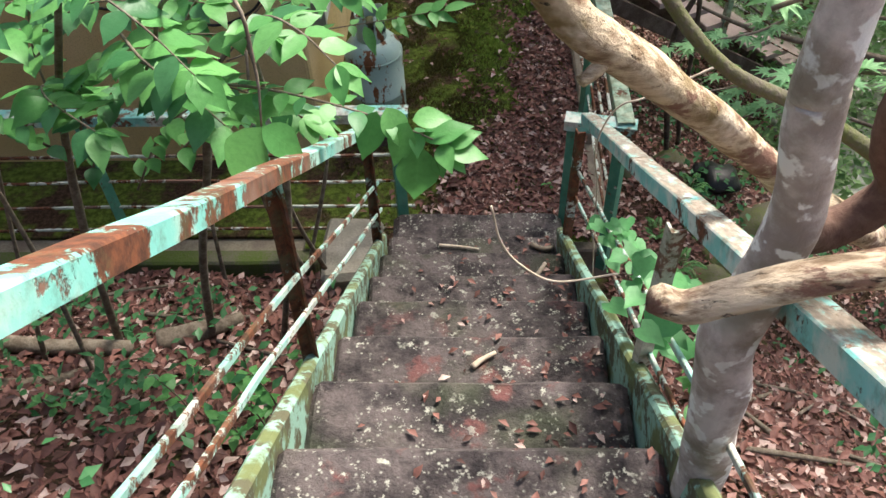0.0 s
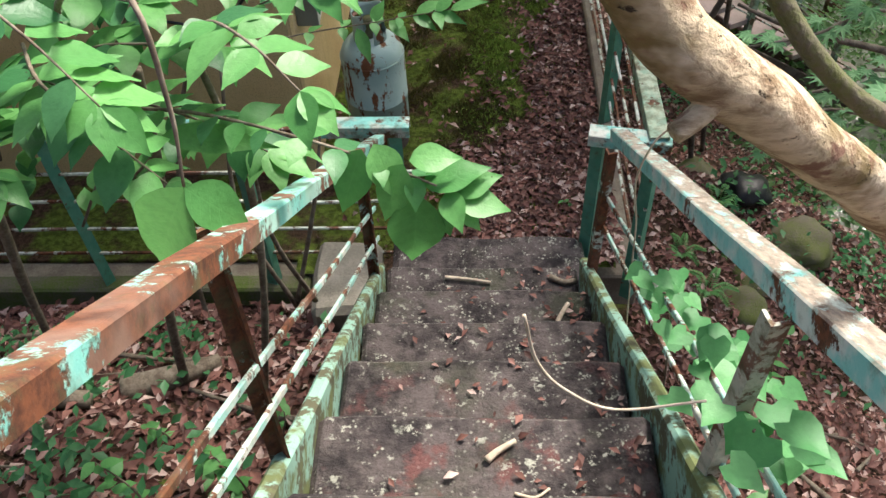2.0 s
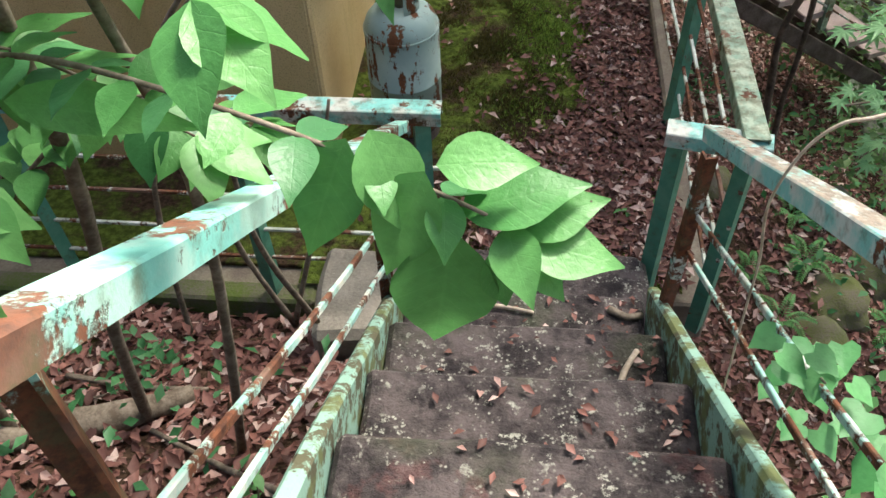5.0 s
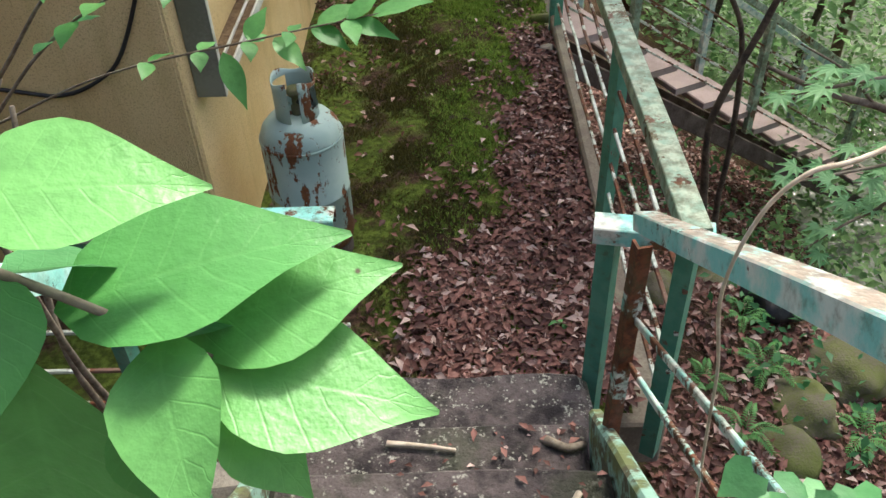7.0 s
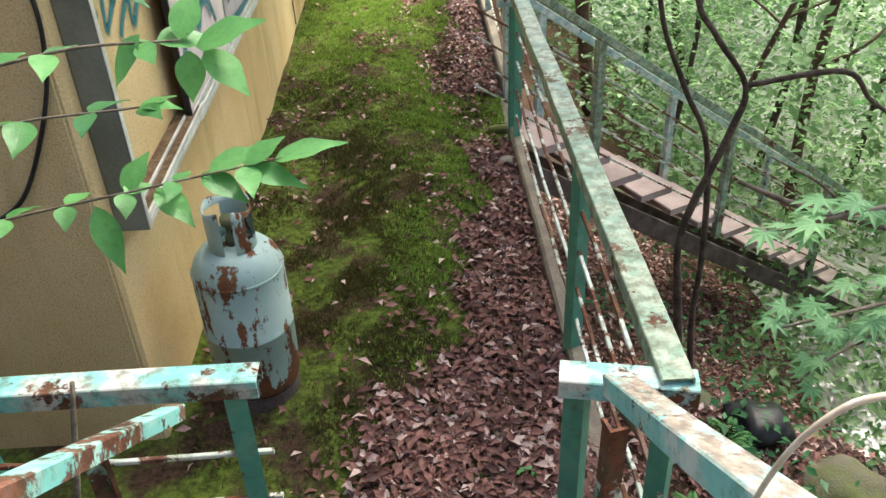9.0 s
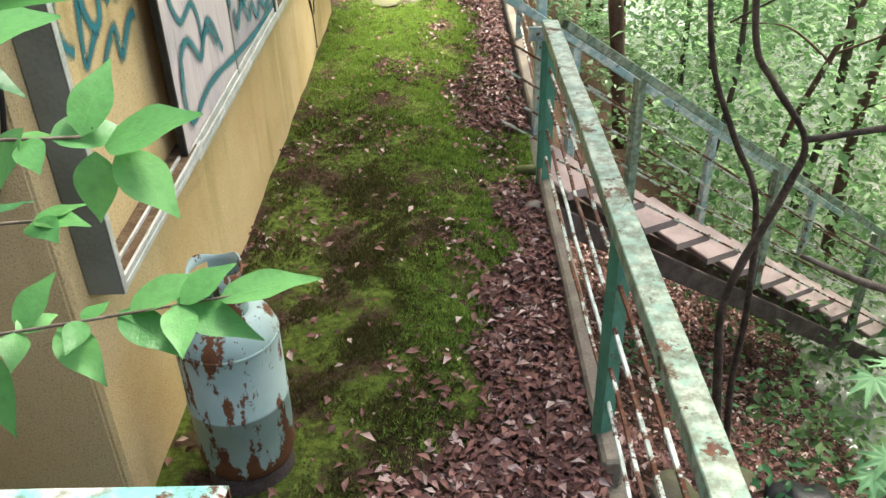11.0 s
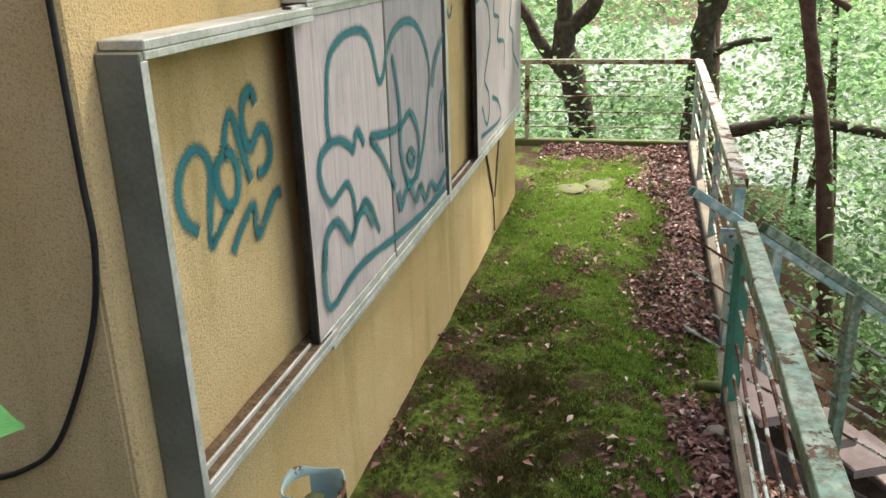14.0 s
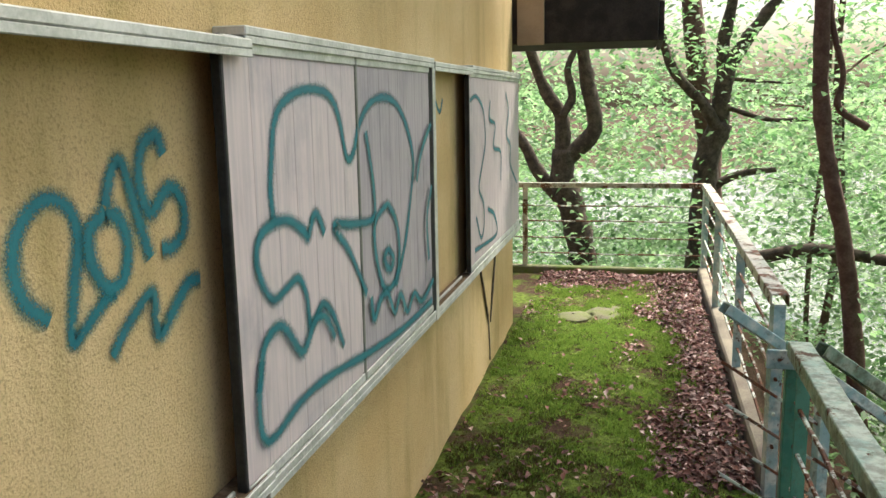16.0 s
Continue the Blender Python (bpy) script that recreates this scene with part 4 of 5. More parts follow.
def moss_amount(x, y):
    m = 1 - litter_amount(x, y) * 1.1
    wall = sstep(-0.9, -0.3, x + 0.5 * wave(x, y)) + 0.6 * sstep(8.6, 9.6, y)
    bare = 1 - 0.9 * np.exp(-((x + 0.35) ** 2 / 0.12 + (y - 12.1) ** 2 / 0.1))
    return np.clip(m * np.clip(wall, 0.12, 1) * bare * (0.35 + 0.65 * sstep(6.3, 7.2, y)) * patch(x, y), 0, 1)


n = 150000
x, y = rng.uniform(-1.05, 0.4, n), rng.uniform(5.55, 13.68, n)
keep = rng.random(n) < litter_amount(x, y) * np.where(y < 9, 0.6, 0.45)
x, y = x[keep], y[keep]
p = np.stack([x, y, deck_z(x, y) + rng.uniform(0.004, 0.03, len(x))], -1)
stuff("leaf_litter", swarm("leaf_litter", LITTER, p, turns(len(p), rng, 0.55), rng.uniform(0.5, 1.5, len(p)), M_LITTER), "dry brown leaves lying on the mossy deck", "dead leaves")

TUFT = (np.array([(-0.003, 0, 0), (0.003, 0, 0), (0.006, 0.004, 0.017), (0, -0.003, 0), (0.001, 0.003, 0), (-0.009, 0.002, 0.014), (0.002, -0.002, 0), (-0.002, -0.003, 0), (0.003, -0.010, 0.013)], float), [(0, 1, 2), (3, 4, 5), (6, 7, 8)])
n = 420000
x, y = rng.uniform(-1.03, 0.4, n), 5.6 + 8.05 * rng.random(n) ** 1.15
clump = np.sin(21 * x + 7 * np.sin(5 * y)) * np.sin(18 * y + 5 * np.sin(6 * x))
keep = rng.random(n) < moss_amount(x, y) * (0.62 + 0.38 * clump)
x, y = x[keep], y[keep]
p = np.stack([x, y, deck_z(x, y) + 0.009 * clump[keep]], -1)
# brown moss takes over by the wall; its dark tone also paints in shade
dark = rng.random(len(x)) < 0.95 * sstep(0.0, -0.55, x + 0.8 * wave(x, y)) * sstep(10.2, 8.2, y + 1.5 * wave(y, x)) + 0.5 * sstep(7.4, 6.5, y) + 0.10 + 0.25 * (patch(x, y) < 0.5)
for name, sel, mat, lab in (("moss", ~dark, M_MOSS, "bright green moss covering the deck"), ("moss", dark, M_MOSSDARK, "brownish moss by the wall, its tone darkened for shade")):
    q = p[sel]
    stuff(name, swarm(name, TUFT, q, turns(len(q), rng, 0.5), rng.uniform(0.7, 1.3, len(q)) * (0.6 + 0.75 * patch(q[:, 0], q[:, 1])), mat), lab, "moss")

n = 190000
x, y = rng.uniform(-3.4, 3.6, n), rng.uniform(1.4, 10.5, n)
keep = ~((x > -0.76) & (x < 0.22) & (y < 5.75)) & ~((y > 5.4) & (x < 0.53)) & (rng.random(n) < np.where((x > 0.45) & (y > 5.5), 0.55, 0.8))
x, y = x[keep], y[keep]
p = np.stack([x, y, land(x, y) + rng.uniform(0.004, 0.035, len(x))], -1)
stuff("leaf_litter", swarm("leaf_litter", LITTER, p, turns(len(p), rng, 0.6), rng.uniform(0.6, 1.7, len(p)), M_LITTER), "dry brown leaves covering the slope beside the stairs", "dead leaves")

# litter on the steps
n = 420
i = rng.integers(0, 9, n)
x = SX0 + 0.03 + (SX1 - SX0 - 0.06) * rng.beta(2.2, 0.75, n)
y = Y0S - i * RUN - rng.uniform(0.02, 0.28, n)
p = np.stack([x, y, Z0S + i * RISE + rng.uniform(0.006, 0.016, n)], -1)
stuff("leaf_litter", swarm("leaf_litter", LITTER, p, turns(n, rng, 0.3), rng.uniform(0.3, 0.9, n), M_LITTER), "crumbled dry leaves on the concrete steps", "dead leaves")

# ---- shrubs with large leaves ----
LEAF_MESHES = []
for k, (l, w, fo, dr) in enumerate(((0.105, 0.062, 0.16, 0.2), (0.12, 0.068, 0.2, 0.22), (0.095, 0.056, 0.1, 0.12), (0.135, 0.066, 0.18, 0.16))):
    lv, lf = leaf_verts(l, w, 9, fo, dr)
    pair = []
    for mat in (M_LEAF, M_LEAFDARK):
        me = bpy.data.meshes.new("leaf")
        me.from_pydata(lv.tolist(), [], lf)
        lay = me.uv_layers.new(name="UVMap")
        for lp in me.loops:
            k3 = lp.vertex_index
            lay.data[lp.index].uv = ((k3 % 3) - 1, k3 // 3 / 9)
        me.shade_smooth()
        me.materials.append(mat)
        pair.append(me)
    LEAF_MESHES.append(pair)


def put_leaf(parent, at, along, scale=1.0, dark=False, kind=None, rnd=R, face=(0, 0, 1), roll=0.45):
    """A leaf at a place, pointing along a direction, its face up."""
    d = Vector(along).normalized()
    s = d.cross(Vector(face))
    s = s.normalized() if s.length > 0.05 else Vector((1, 0, 0))
    u = s.cross(d)
    m = Matrix((s, d, u)).transposed() @ Matrix.Rotation(rnd.uniform(-roll, roll), 3, "Y")
    me = LEAF_MESHES[rnd.randrange(4) if kind is None else kind][1 if dark else 0]
    ob = new("leaf", me)
    ob.parent = parent
    ob.matrix_basis = Matrix.LocRotScale(Vector(at), m.to_euler(), Vector((scale,) * 3))
    ob.matrix_parent_inverse = Matrix.Translation(-Vector(parent.location))
    return ob


def leafy_branch(shrub, pts, r0, r1, gap, size, start=0.2, dark=0.25, seed=1, tip=True):
    rnd = random.Random(seed)
    part("branch", tube(pts, r0, r1, 6, 5, 0.15), M_TWIG, shrub, smooth=True)
    path = smooth_path(pts, 10)
    total = sum((b - a).length for a, b in zip(path, path[1:]))
    run, nxt = 0.0, start * total
    for a, b in zip(path, path[1:]):
        run += (b - a).length
        if run >= nxt:
            nxt += gap
            d = (b - a).normalized()
            side = d.cross(Vector((0, 0, 1))).normalized()
            for sgn in (-1, 1):
                if rnd.random() < 0.9:
                    put_leaf(shrub, a, d * rnd.uniform(0.1, 0.6) + side * sgn + Vector((0, 0, rnd.uniform(-0.3, 0.12))), size * rnd.uniform(0.75, 1.15), rnd.random() < dark, None, rnd)
    if tip:
        for ang in (-0.7, 0.0, 0.75):
            put_leaf(shrub, path[-1], Matrix.Rotation(ang, 3, "Z") @ (path[-1] - path[-2]), size * rnd.uniform(0.8, 1.05), False, None, rnd)


def leaf_to(parent, base, tip, dark=False, kind=1, face=(0.1, -0.65, 0.75), roll=0.2):
    """A leaf from its stalk to its tip."""
    base, tip = Vector(base), Vector(tip)
    return put_leaf(parent, base, tip - base, (tip - base).length / (0.105, 0.12, 0.095, 0.135)[kind] * 1.02, dark, kind, R, face, roll)


shrub = thing("shrub", "leafy green shrub arching over the stair railing", "shrub", (-1.295, 4.670, 0.448))
part("stem", tube([(-1.328, 4.680, 0.276), (-1.188, 4.571, 0.966), (-0.995, 4.429, 1.571), (-0.862, 4.274, 2.048)], 0.018, 0.011, 7, 5, 0.2), M_TWIG, shrub, smooth=True)
part("stem", tube([(-1.670, 4.584, 0.289), (-1.491, 4.448, 1.152), (-1.332, 4.366, 1.754), (-1.081, 4.158, 2.275)], 0.016, 0.009, 7, 5, 0.2), M_TWIG, shrub, smooth=True)
part("stem", tube([(-0.965, 4.517, 0.534), (-0.789, 4.360, 1.311), (-0.727, 4.302, 1.743), (-0.727, 4.218, 2.134)], 0.012, 0.007, 7, 5, 0.2), M_TWIG, shrub, smooth=True)
leafy_branch(shrub, [(-0.95, 4.25, 1.98), (-0.72, 4.12, 2.07), (-0.5, 4.02, 2.09), (-0.34, 3.98, 2.05), (-0.27, 3.97, 2.015)], 0.004, 0.0015, 0.06, 0.55, 0.2, 0.3, 2, tip=False)
SPRAY = [((-0.355, 3.98, 2.076), (-0.392, 3.94, 1.99)), ((-0.345, 3.98, 2.083), (-0.265, 3.99, 2.088)), ((-0.331, 3.96, 2.029), (-0.352, 3.93, 1.88)), ((-0.327, 3.98, 2.031), (-0.226, 4.0, 2.063)), ((-0.298, 3.96, 2.01), (-0.28, 3.94, 1.952)), ((-0.284, 3.98, 2.016), (-0.205, 4.0, 2.04)), ((-0.277, 3.97, 2.012), (-0.188, 3.96, 2.0)), ((-0.268, 3.96, 2.004), (-0.234, 3.94, 1.97)), ((-0.42, 4.0, 2.09), (-0.46, 3.95, 2.0)), ((-0.40, 4.0, 2.1), (-0.36, 3.95, 2.03))]
for base, tip in SPRAY:
    leaf_to(shrub, base, tip, False, R.randrange(3), (0.05, -0.35, 0.93)).scale.x *= 1.02
part("branch", tube([(-0.95, 4.2, 2.05), (-0.8, 4.0, 2.35), (-0.6, 3.78, 2.5), (-0.565, 3.72, 2.4), (-0.571, 3.7, 2.299)], 0.006, 0.002, 6, 6, 0.1), M_TWIG, shrub, smooth=True)
leaf_to(shrub, (-0.571, 3.7, 2.297), (-0.663, 3.69, 2.143), False, 1).scale.x = 1.25
leaf_to(shrub, (-0.571, 3.7, 2.297), (-0.505, 3.70, 2.228), False, 3).scale.x = 0.85
leaf_to(shrub, (-0.776, 4.1, 2.036), (-0.584, 4.08, 2.039), False, 3).scale.x = 0.8
for k, pts in enumerate(([(-1.072, 4.374, 1.858), (-0.899, 4.270, 1.976), (-0.738, 4.174, 2.011), (-0.609, 4.125, 1.977)], [(-1.081, 4.158, 2.275), (-0.952, 4.020, 2.382), (-0.820, 3.929, 2.349), (-0.725, 3.867, 2.282)],
                         [(-1.283, 4.362, 1.753), (-1.117, 4.212, 2.058), (-0.946, 4.112, 2.145), (-0.832, 4.064, 2.119)], [(-1.081, 4.158, 2.275), (-1.194, 4.164, 2.329), (-1.359, 4.262, 2.276), (-1.497, 4.318, 2.173)],
                         [(-1.081, 4.158, 2.275), (-1.042, 4.272, 2.397), (-0.897, 4.381, 2.430), (-0.740, 4.455, 2.337)], [(-1.051, 4.322, 1.937), (-0.917, 4.220, 2.123), (-0.789, 4.208, 2.147), (-0.666, 4.241, 2.116)],
                         [(-1.267, 4.357, 1.839), (-1.209, 4.179, 2.036), (-1.131, 4.048, 2.092), (-1.021, 3.983, 2.059)], [(-0.727, 4.218, 2.134), (-0.634, 4.082, 2.268), (-0.541, 3.966, 2.306), (-0.472, 3.905, 2.274)],
                         [(-1.382, 4.374, 1.669), (-1.470, 4.245, 1.935), (-1.496, 4.159, 2.069), (-1.423, 4.072, 2.072)], [(-1.081, 4.158, 2.275), (-0.891, 4.221, 2.353), (-0.681, 4.245, 2.346), (-0.494, 4.193, 2.276)],
                         [(-0.974, 4.153, 2.186), (-0.861, 3.979, 2.236), (-0.754, 3.907, 2.194), (-0.687, 3.888, 2.125)], [(-1.332, 4.366, 1.754), (-1.348, 4.437, 2.008), (-1.265, 4.504, 2.175), (-1.083, 4.570, 2.210)],
                         [(-1.059, 4.394, 1.633), (-0.916, 4.413, 1.758), (-0.783, 4.400, 1.807), (-0.650, 4.374, 1.779)], [(-1.270, 4.495, 1.402), (-1.150, 4.553, 1.593), (-1.006, 4.579, 1.674), (-0.886, 4.571, 1.655)], [(-1.316, 4.373, 1.581), (-1.180, 4.391, 1.835), (-1.041, 4.376, 1.918), (-0.926, 4.327, 1.901)],
                         [(-1.004, 4.332, 1.920), (-0.868, 4.434, 2.126), (-0.683, 4.499, 2.178), (-0.530, 4.490, 2.115)], [(-1.138, 4.166, 2.190), (-1.223, 4.005, 2.286), (-1.240, 3.884, 2.276), (-1.180, 3.801, 2.210)],
                         [(-1.140, 4.600, 1.940), (-0.990, 4.600, 2.060), (-0.840, 4.620, 2.060), (-0.660, 4.620, 2.010)], [(-1.260, 4.700, 1.860), (-1.110, 4.750, 1.990), (-0.960, 4.800, 2.010), (-0.760, 4.800, 1.970)], [(-1.500, 4.600, 1.800), (-1.350, 4.600, 1.950), (-1.200, 4.600, 2.000), (-1.000, 4.600, 1.980)], [(-1.600, 4.800, 1.700), (-1.500, 4.850, 1.850), (-1.350, 4.850, 1.900), (-1.150, 4.850, 1.880)], [(-1.300, 4.300, 2.000), (-1.150, 4.300, 2.150), (-1.000, 4.300, 2.200), (-0.820, 4.280, 2.180)], [(-1.700, 4.500, 1.800), (-1.600, 4.450, 2.000), (-1.500, 4.400, 2.100), (-1.300, 4.350, 2.150)])):
    leafy_branch(shrub, pts, 0.004, 0.0015, 0.042, 0.8, 0.1, 0.35, 20 + k)

young = thing("shrub", "thin shrub with fresh leaves beside the deck rail", "shrub", (-1.45, 5.2, -0.3))
part("stem", tube([(-1.45, 5.2, -0.4), (-1.4, 5.25, 0.6), (-1.25, 5.28, 1.2), (-1.1, 5.28, 1.45)], 0.012, 0.006, 6, 5, 0.2), M_TWIG, young, smooth=True)
leafy_branch(young, [(-1.2, 5.3, 1.3), (-1.0, 5.3, 1.5), (-0.75, 5.2, 1.66), (-0.5, 5.17, 1.70)], 0.004, 0.0016, 0.09, 0.62, 0.4, 0.25, 12)
leafy_branch(young, [(-1.1, 5.28, 1.45), (-0.85, 5.2, 1.7), (-0.6, 5.15, 1.79), (-0.42, 5.15, 1.80)], 0.004, 0.0016, 0.11, 0.65, 0.4, 0.3, 13, tip=False)
part("branch", tube([(-0.85, 5.2, 1.7), (-0.62, 5.08, 1.88), (-0.47, 5.0, 1.95), (-0.38, 5.0, 1.966)], 0.003, 0.0015, 6, 5), M_TWIG, young, smooth=True)
leaf_to(young, (-0.41, 5.0, 1.955), (-0.18, 5.0, 1.995), False, 2, (-0.02, 0.36, 0.93), 0.04).scale.x = 0.95
leaf_to(young, (-0.44, 5.02, 2.025), (-0.285, 5.0, 2.045), False, 2, (-0.02, 0.4, 0.92), 0.04).scale.x = 0.9
for base, tip in (((-0.40, 5.15, 1.79), (-0.308, 5.14, 1.833)), ((-0.39, 5.15, 1.785), (-0.331, 5.12, 1.735)), ((-0.41, 5.15, 1.785), (-0.411, 5.12, 1.725)), ((-0.42, 5.15, 1.8), (-0.40, 5.2, 1.86)), ((-0.5, 5.1, 1.90), (-0.394, 5.1, 1.936)), ((-0.5, 5.1, 1.90), (-0.43, 5.1, 1.87)), ((-0.47, 5.15, 1.81), (-0.52, 5.13, 1.75)), ((-0.45, 5.15, 1.80), (-0.38, 5.18, 1.80))):
    leaf_to(young, base, tip, R.random() < 0.3, R.randrange(4), (0.05, -0.3, 0.95))
leafy_branch(young, [(-1.15, 5.25, 1.35), (-0.85, 5.2, 1.49), (-0.52, 5.15, 1.58), (-0.30, 5.14, 1.625)], 0.003, 0.0012, 0.1, 0.5, 0.5, 0.1, 14, tip=False)
for base, tip in (((-0.32, 5.14, 1.62), (-0.219, 5.14, 1.656)), ((-0.37, 5.14, 1.612), (-0.274, 5.11, 1.601)), ((-0.36, 5.14, 1.615), (-0.31, 5.17, 1.65)), ((-0.43, 5.15, 1.60), (-0.36, 5.11, 1.58)), ((-0.42, 5.15, 1.60), (-0.34, 5.18, 1.635)), ((-0.5, 5.15, 1.58), (-0.44, 5.1, 1.55)), ((-0.55, 5.16, 1.57), (-0.52, 5.2, 1.62)), ((-0.6, 5.16, 1.55), (-0.56, 5.1, 1.47))):
    leaf_to(young, base, tip, False, 3, (0.05, -0.2, 0.97)).scale.x = 0.62

# ---- right-hand tree, dead log and broken branch ----
tree = thing("tree", "grey spotted dead trunk leaning against the stair railing", "tree", (0.16, 3.3, 1.86))
part("trunk", tube([(0.165, 3.3, 1.80), (0.155, 3.3, 1.94), (0.142, 3.3, 2.11), (0.122, 3.3, 2.25), (0.138, 3.3, 2.36), (0.148, 3.3, 2.47), (0.142, 3.3, 2.53), (0.126, 3.3, 2.65), (0.122, 3.3, 2.77), (0.16, 3.35, 3.5)], 0.046, 0.022, 20, 8, 0.16), M_SPOT, tree, smooth=True)
part("limb", tube([(0.15, 3.32, 2.44), (0.23, 3.36, 2.40), (0.29, 3.37, 2.46), (0.255, 3.37, 2.58), (0.30, 3.38, 2.9)], 0.03, 0.02, 12, 6, 0.2), M_BARKRED, tree, "reddish bare limb", True)
log = thing("fallen_log", "bleached dead log leaning across beside the stairs", "log", (0.62, 3.86, 1.85))
part("log_body", tube([(0.66, 3.90, 1.8), (0.42, 3.80, 2.03), (0.235, 3.72, 2.235), (0.075, 3.66, 2.40), (-0.035, 3.62, 2.505), (-0.1, 3.6, 2.575), (-0.2, 3.6, 2.75)], 0.033, 0.031, 18, 8, 0.2), M_LOG, log, smooth=True)
part("knot", tube([(-0.03, 3.61, 2.49), (-0.055, 3.59, 2.475), (-0.07, 3.58, 2.47)], 0.012, 0.009, 10, 4, 0.3), M_LOG, log, "broken branch stub", True)
whole("broken_branch", tube([(-0.022, 3.2, 2.462), (0.012, 3.2, 2.447), (0.062, 3.2, 2.466), (0.143, 3.2, 2.494), (0.22, 3.21, 2.50), (0.45, 3.25, 2.52)], 0.017, 0.024, 14, 6, 0.25), M_LOG, "broken pale branch lying across the railing", "branch", True)
whole("vine_stem", tube([(0.02, 3.95, 2.6), (0.1, 3.93, 2.42), (0.24, 3.9, 2.26), (0.42, 3.9, 2.16), (0.6, 3.86, 2.05)], 0.013, 0.016, 10, 6, 0.2), M_ROCK, "green mossy stem behind the log", "vine", True)


# ---- palmate leaves, ivy and plants on the right ----
PALM = palmate_verts(0.085, 7)
HEART = heart_verts(0.085)


def shared_leaf(name, template, material):
    me = bpy.data.meshes.new(name)
    me.from_pydata(template[0].tolist(), [], template[1])
    me.shade_smooth()
    me.materials.append(material)
    return me


PALM_MESH, HEART_MESH = shared_leaf("leaf", PALM, M_MAPLE), shared_leaf("leaf", HEART, M_IVY)


def flat_leaf(parent, me, at, yaw, tilt, scale):
    ob = new("leaf", me)
    ob.parent = parent
    ob.matrix_basis = Matrix.LocRotScale(Vector(at), Euler((tilt, R.uniform(-0.25, 0.25), yaw)), Vector((scale,) * 3))
    ob.matrix_parent_inverse = Matrix.Translation(-Vector(parent.location))


def palmate_tree(label, foot, trunk, boughs, r):
    t = thing("maple", label, "tree", foot)
    part("trunk", tube([foot] + trunk, r, r * 0.5, 8, 6, 0.2), M_BARK, t, smooth=True)
    for pts, size, gap in boughs:
        part("bough", tube(pts, r * 0.35, 0.003, 6, 6, 0.2), M_TWIG, t, smooth=True)
        path = smooth_path(pts, 9)
        d = (path[-1] - path[0]).normalized()
        yaw = math.atan2(-d.x, d.y)
        for i, c in enumerate(path[4:]):
            if i % gap == 0:
                for sgn in (-1, 0, 1):
                    flat_leaf(t, PALM_MESH, c + Vector((R.uniform(-0.05, 0.05), R.uniform(-0.05, 0.05), R.uniform(-0.03, 0.03))), yaw + sgn * R.uniform(0.5, 1.2), R.uniform(-0.45, 0.05), size * R.uniform(0.75, 1.15))
    return t


palmate_tree("young maple with palmate green leaves below the deck", (2.9, 5.6, -1.4), [(2.7, 5.6, -0.3), (2.4, 5.6, 0.8), (2.2, 5.7, 1.5), (2.2, 5.8, 2.4)], [
    ([(2.3, 5.75, 1.0), (1.2, 5.55, 1.33), (0.85, 5.4, 1.34), (0.52, 5.35, 1.31)], 0.72, 2),
    ([(2.4, 5.7, 0.75), (1.3, 5.6, 1.05), (0.95, 5.42, 1.1), (0.60, 5.35, 1.08)], 0.72, 2),
    ([(2.2, 5.75, 1.4), (1.25, 5.6, 1.58), (1.0, 5.5, 1.58), (0.74, 5.4, 1.52)], 0.68, 2),
    ([(2.5, 5.6, 0.3), (1.4, 5.9, 0.6), (1.15, 5.9, 0.55), (0.95, 5.85, 0.45)], 0.8, 3)], 0.03)
palmate_tree("maple bough hanging over the stairs", (0.95, 3.6, 0.3), [(0.9, 3.55, 1.5), (0.85, 3.5, 2.4), (0.8, 3.5, 3.0)], [
    ([(0.8, 3.5, 2.85), (0.5, 3.45, 2.84), (0.28, 3.42, 2.76), (0.1, 3.42, 2.68)], 0.7, 4),
    ([(0.85, 3.5, 2.4), (0.9, 4.0, 2.1), (0.75, 4.3, 1.95), (0.6, 4.5, 1.8)], 0.75, 3)], 0.022)

ivy = thing("ivy", "ivy with broad green leaves climbing the stair railing", "ivy", (0.4, 4.3, 0.3))
IVY_STEMS = ([(0.36, 4.5, 0.5), (0.3, 4.45, 1.0), (0.22, 4.3, 1.35), (0.15, 4.15, 1.55)], [(0.4, 4.2, 0.6), (0.33, 4.05, 1.2), (0.2, 3.93, 1.62), (0.12, 3.85, 1.74)], [(0.42, 3.9, 0.7), (0.33, 3.78, 1.4), (0.2, 3.7, 1.78), (0.14, 3.62, 1.9)], [(0.5, 4.5, 0.5), (0.46, 4.3, 1.0), (0.38, 4.15, 1.3), (0.32, 4.05, 1.4)])
for k, pts in enumerate(IVY_STEMS):
    part("stem", tube(pts, 0.004, 0.002, 5, 6), M_TWIG, ivy, smooth=True)
    for c in smooth_path(pts, 5)[5:]:
        for _ in range(2):
            flat_leaf(ivy, HEART_MESH, c + Vector((R.uniform(-0.06, 0.06), R.uniform(-0.08, 0.08), R.uniform(-0.04, 0.05))), math.pi + R.uniform(-1.2, 1.2), R.uniform(-0.45, 0.2), R.uniform(0.45, 0.8))


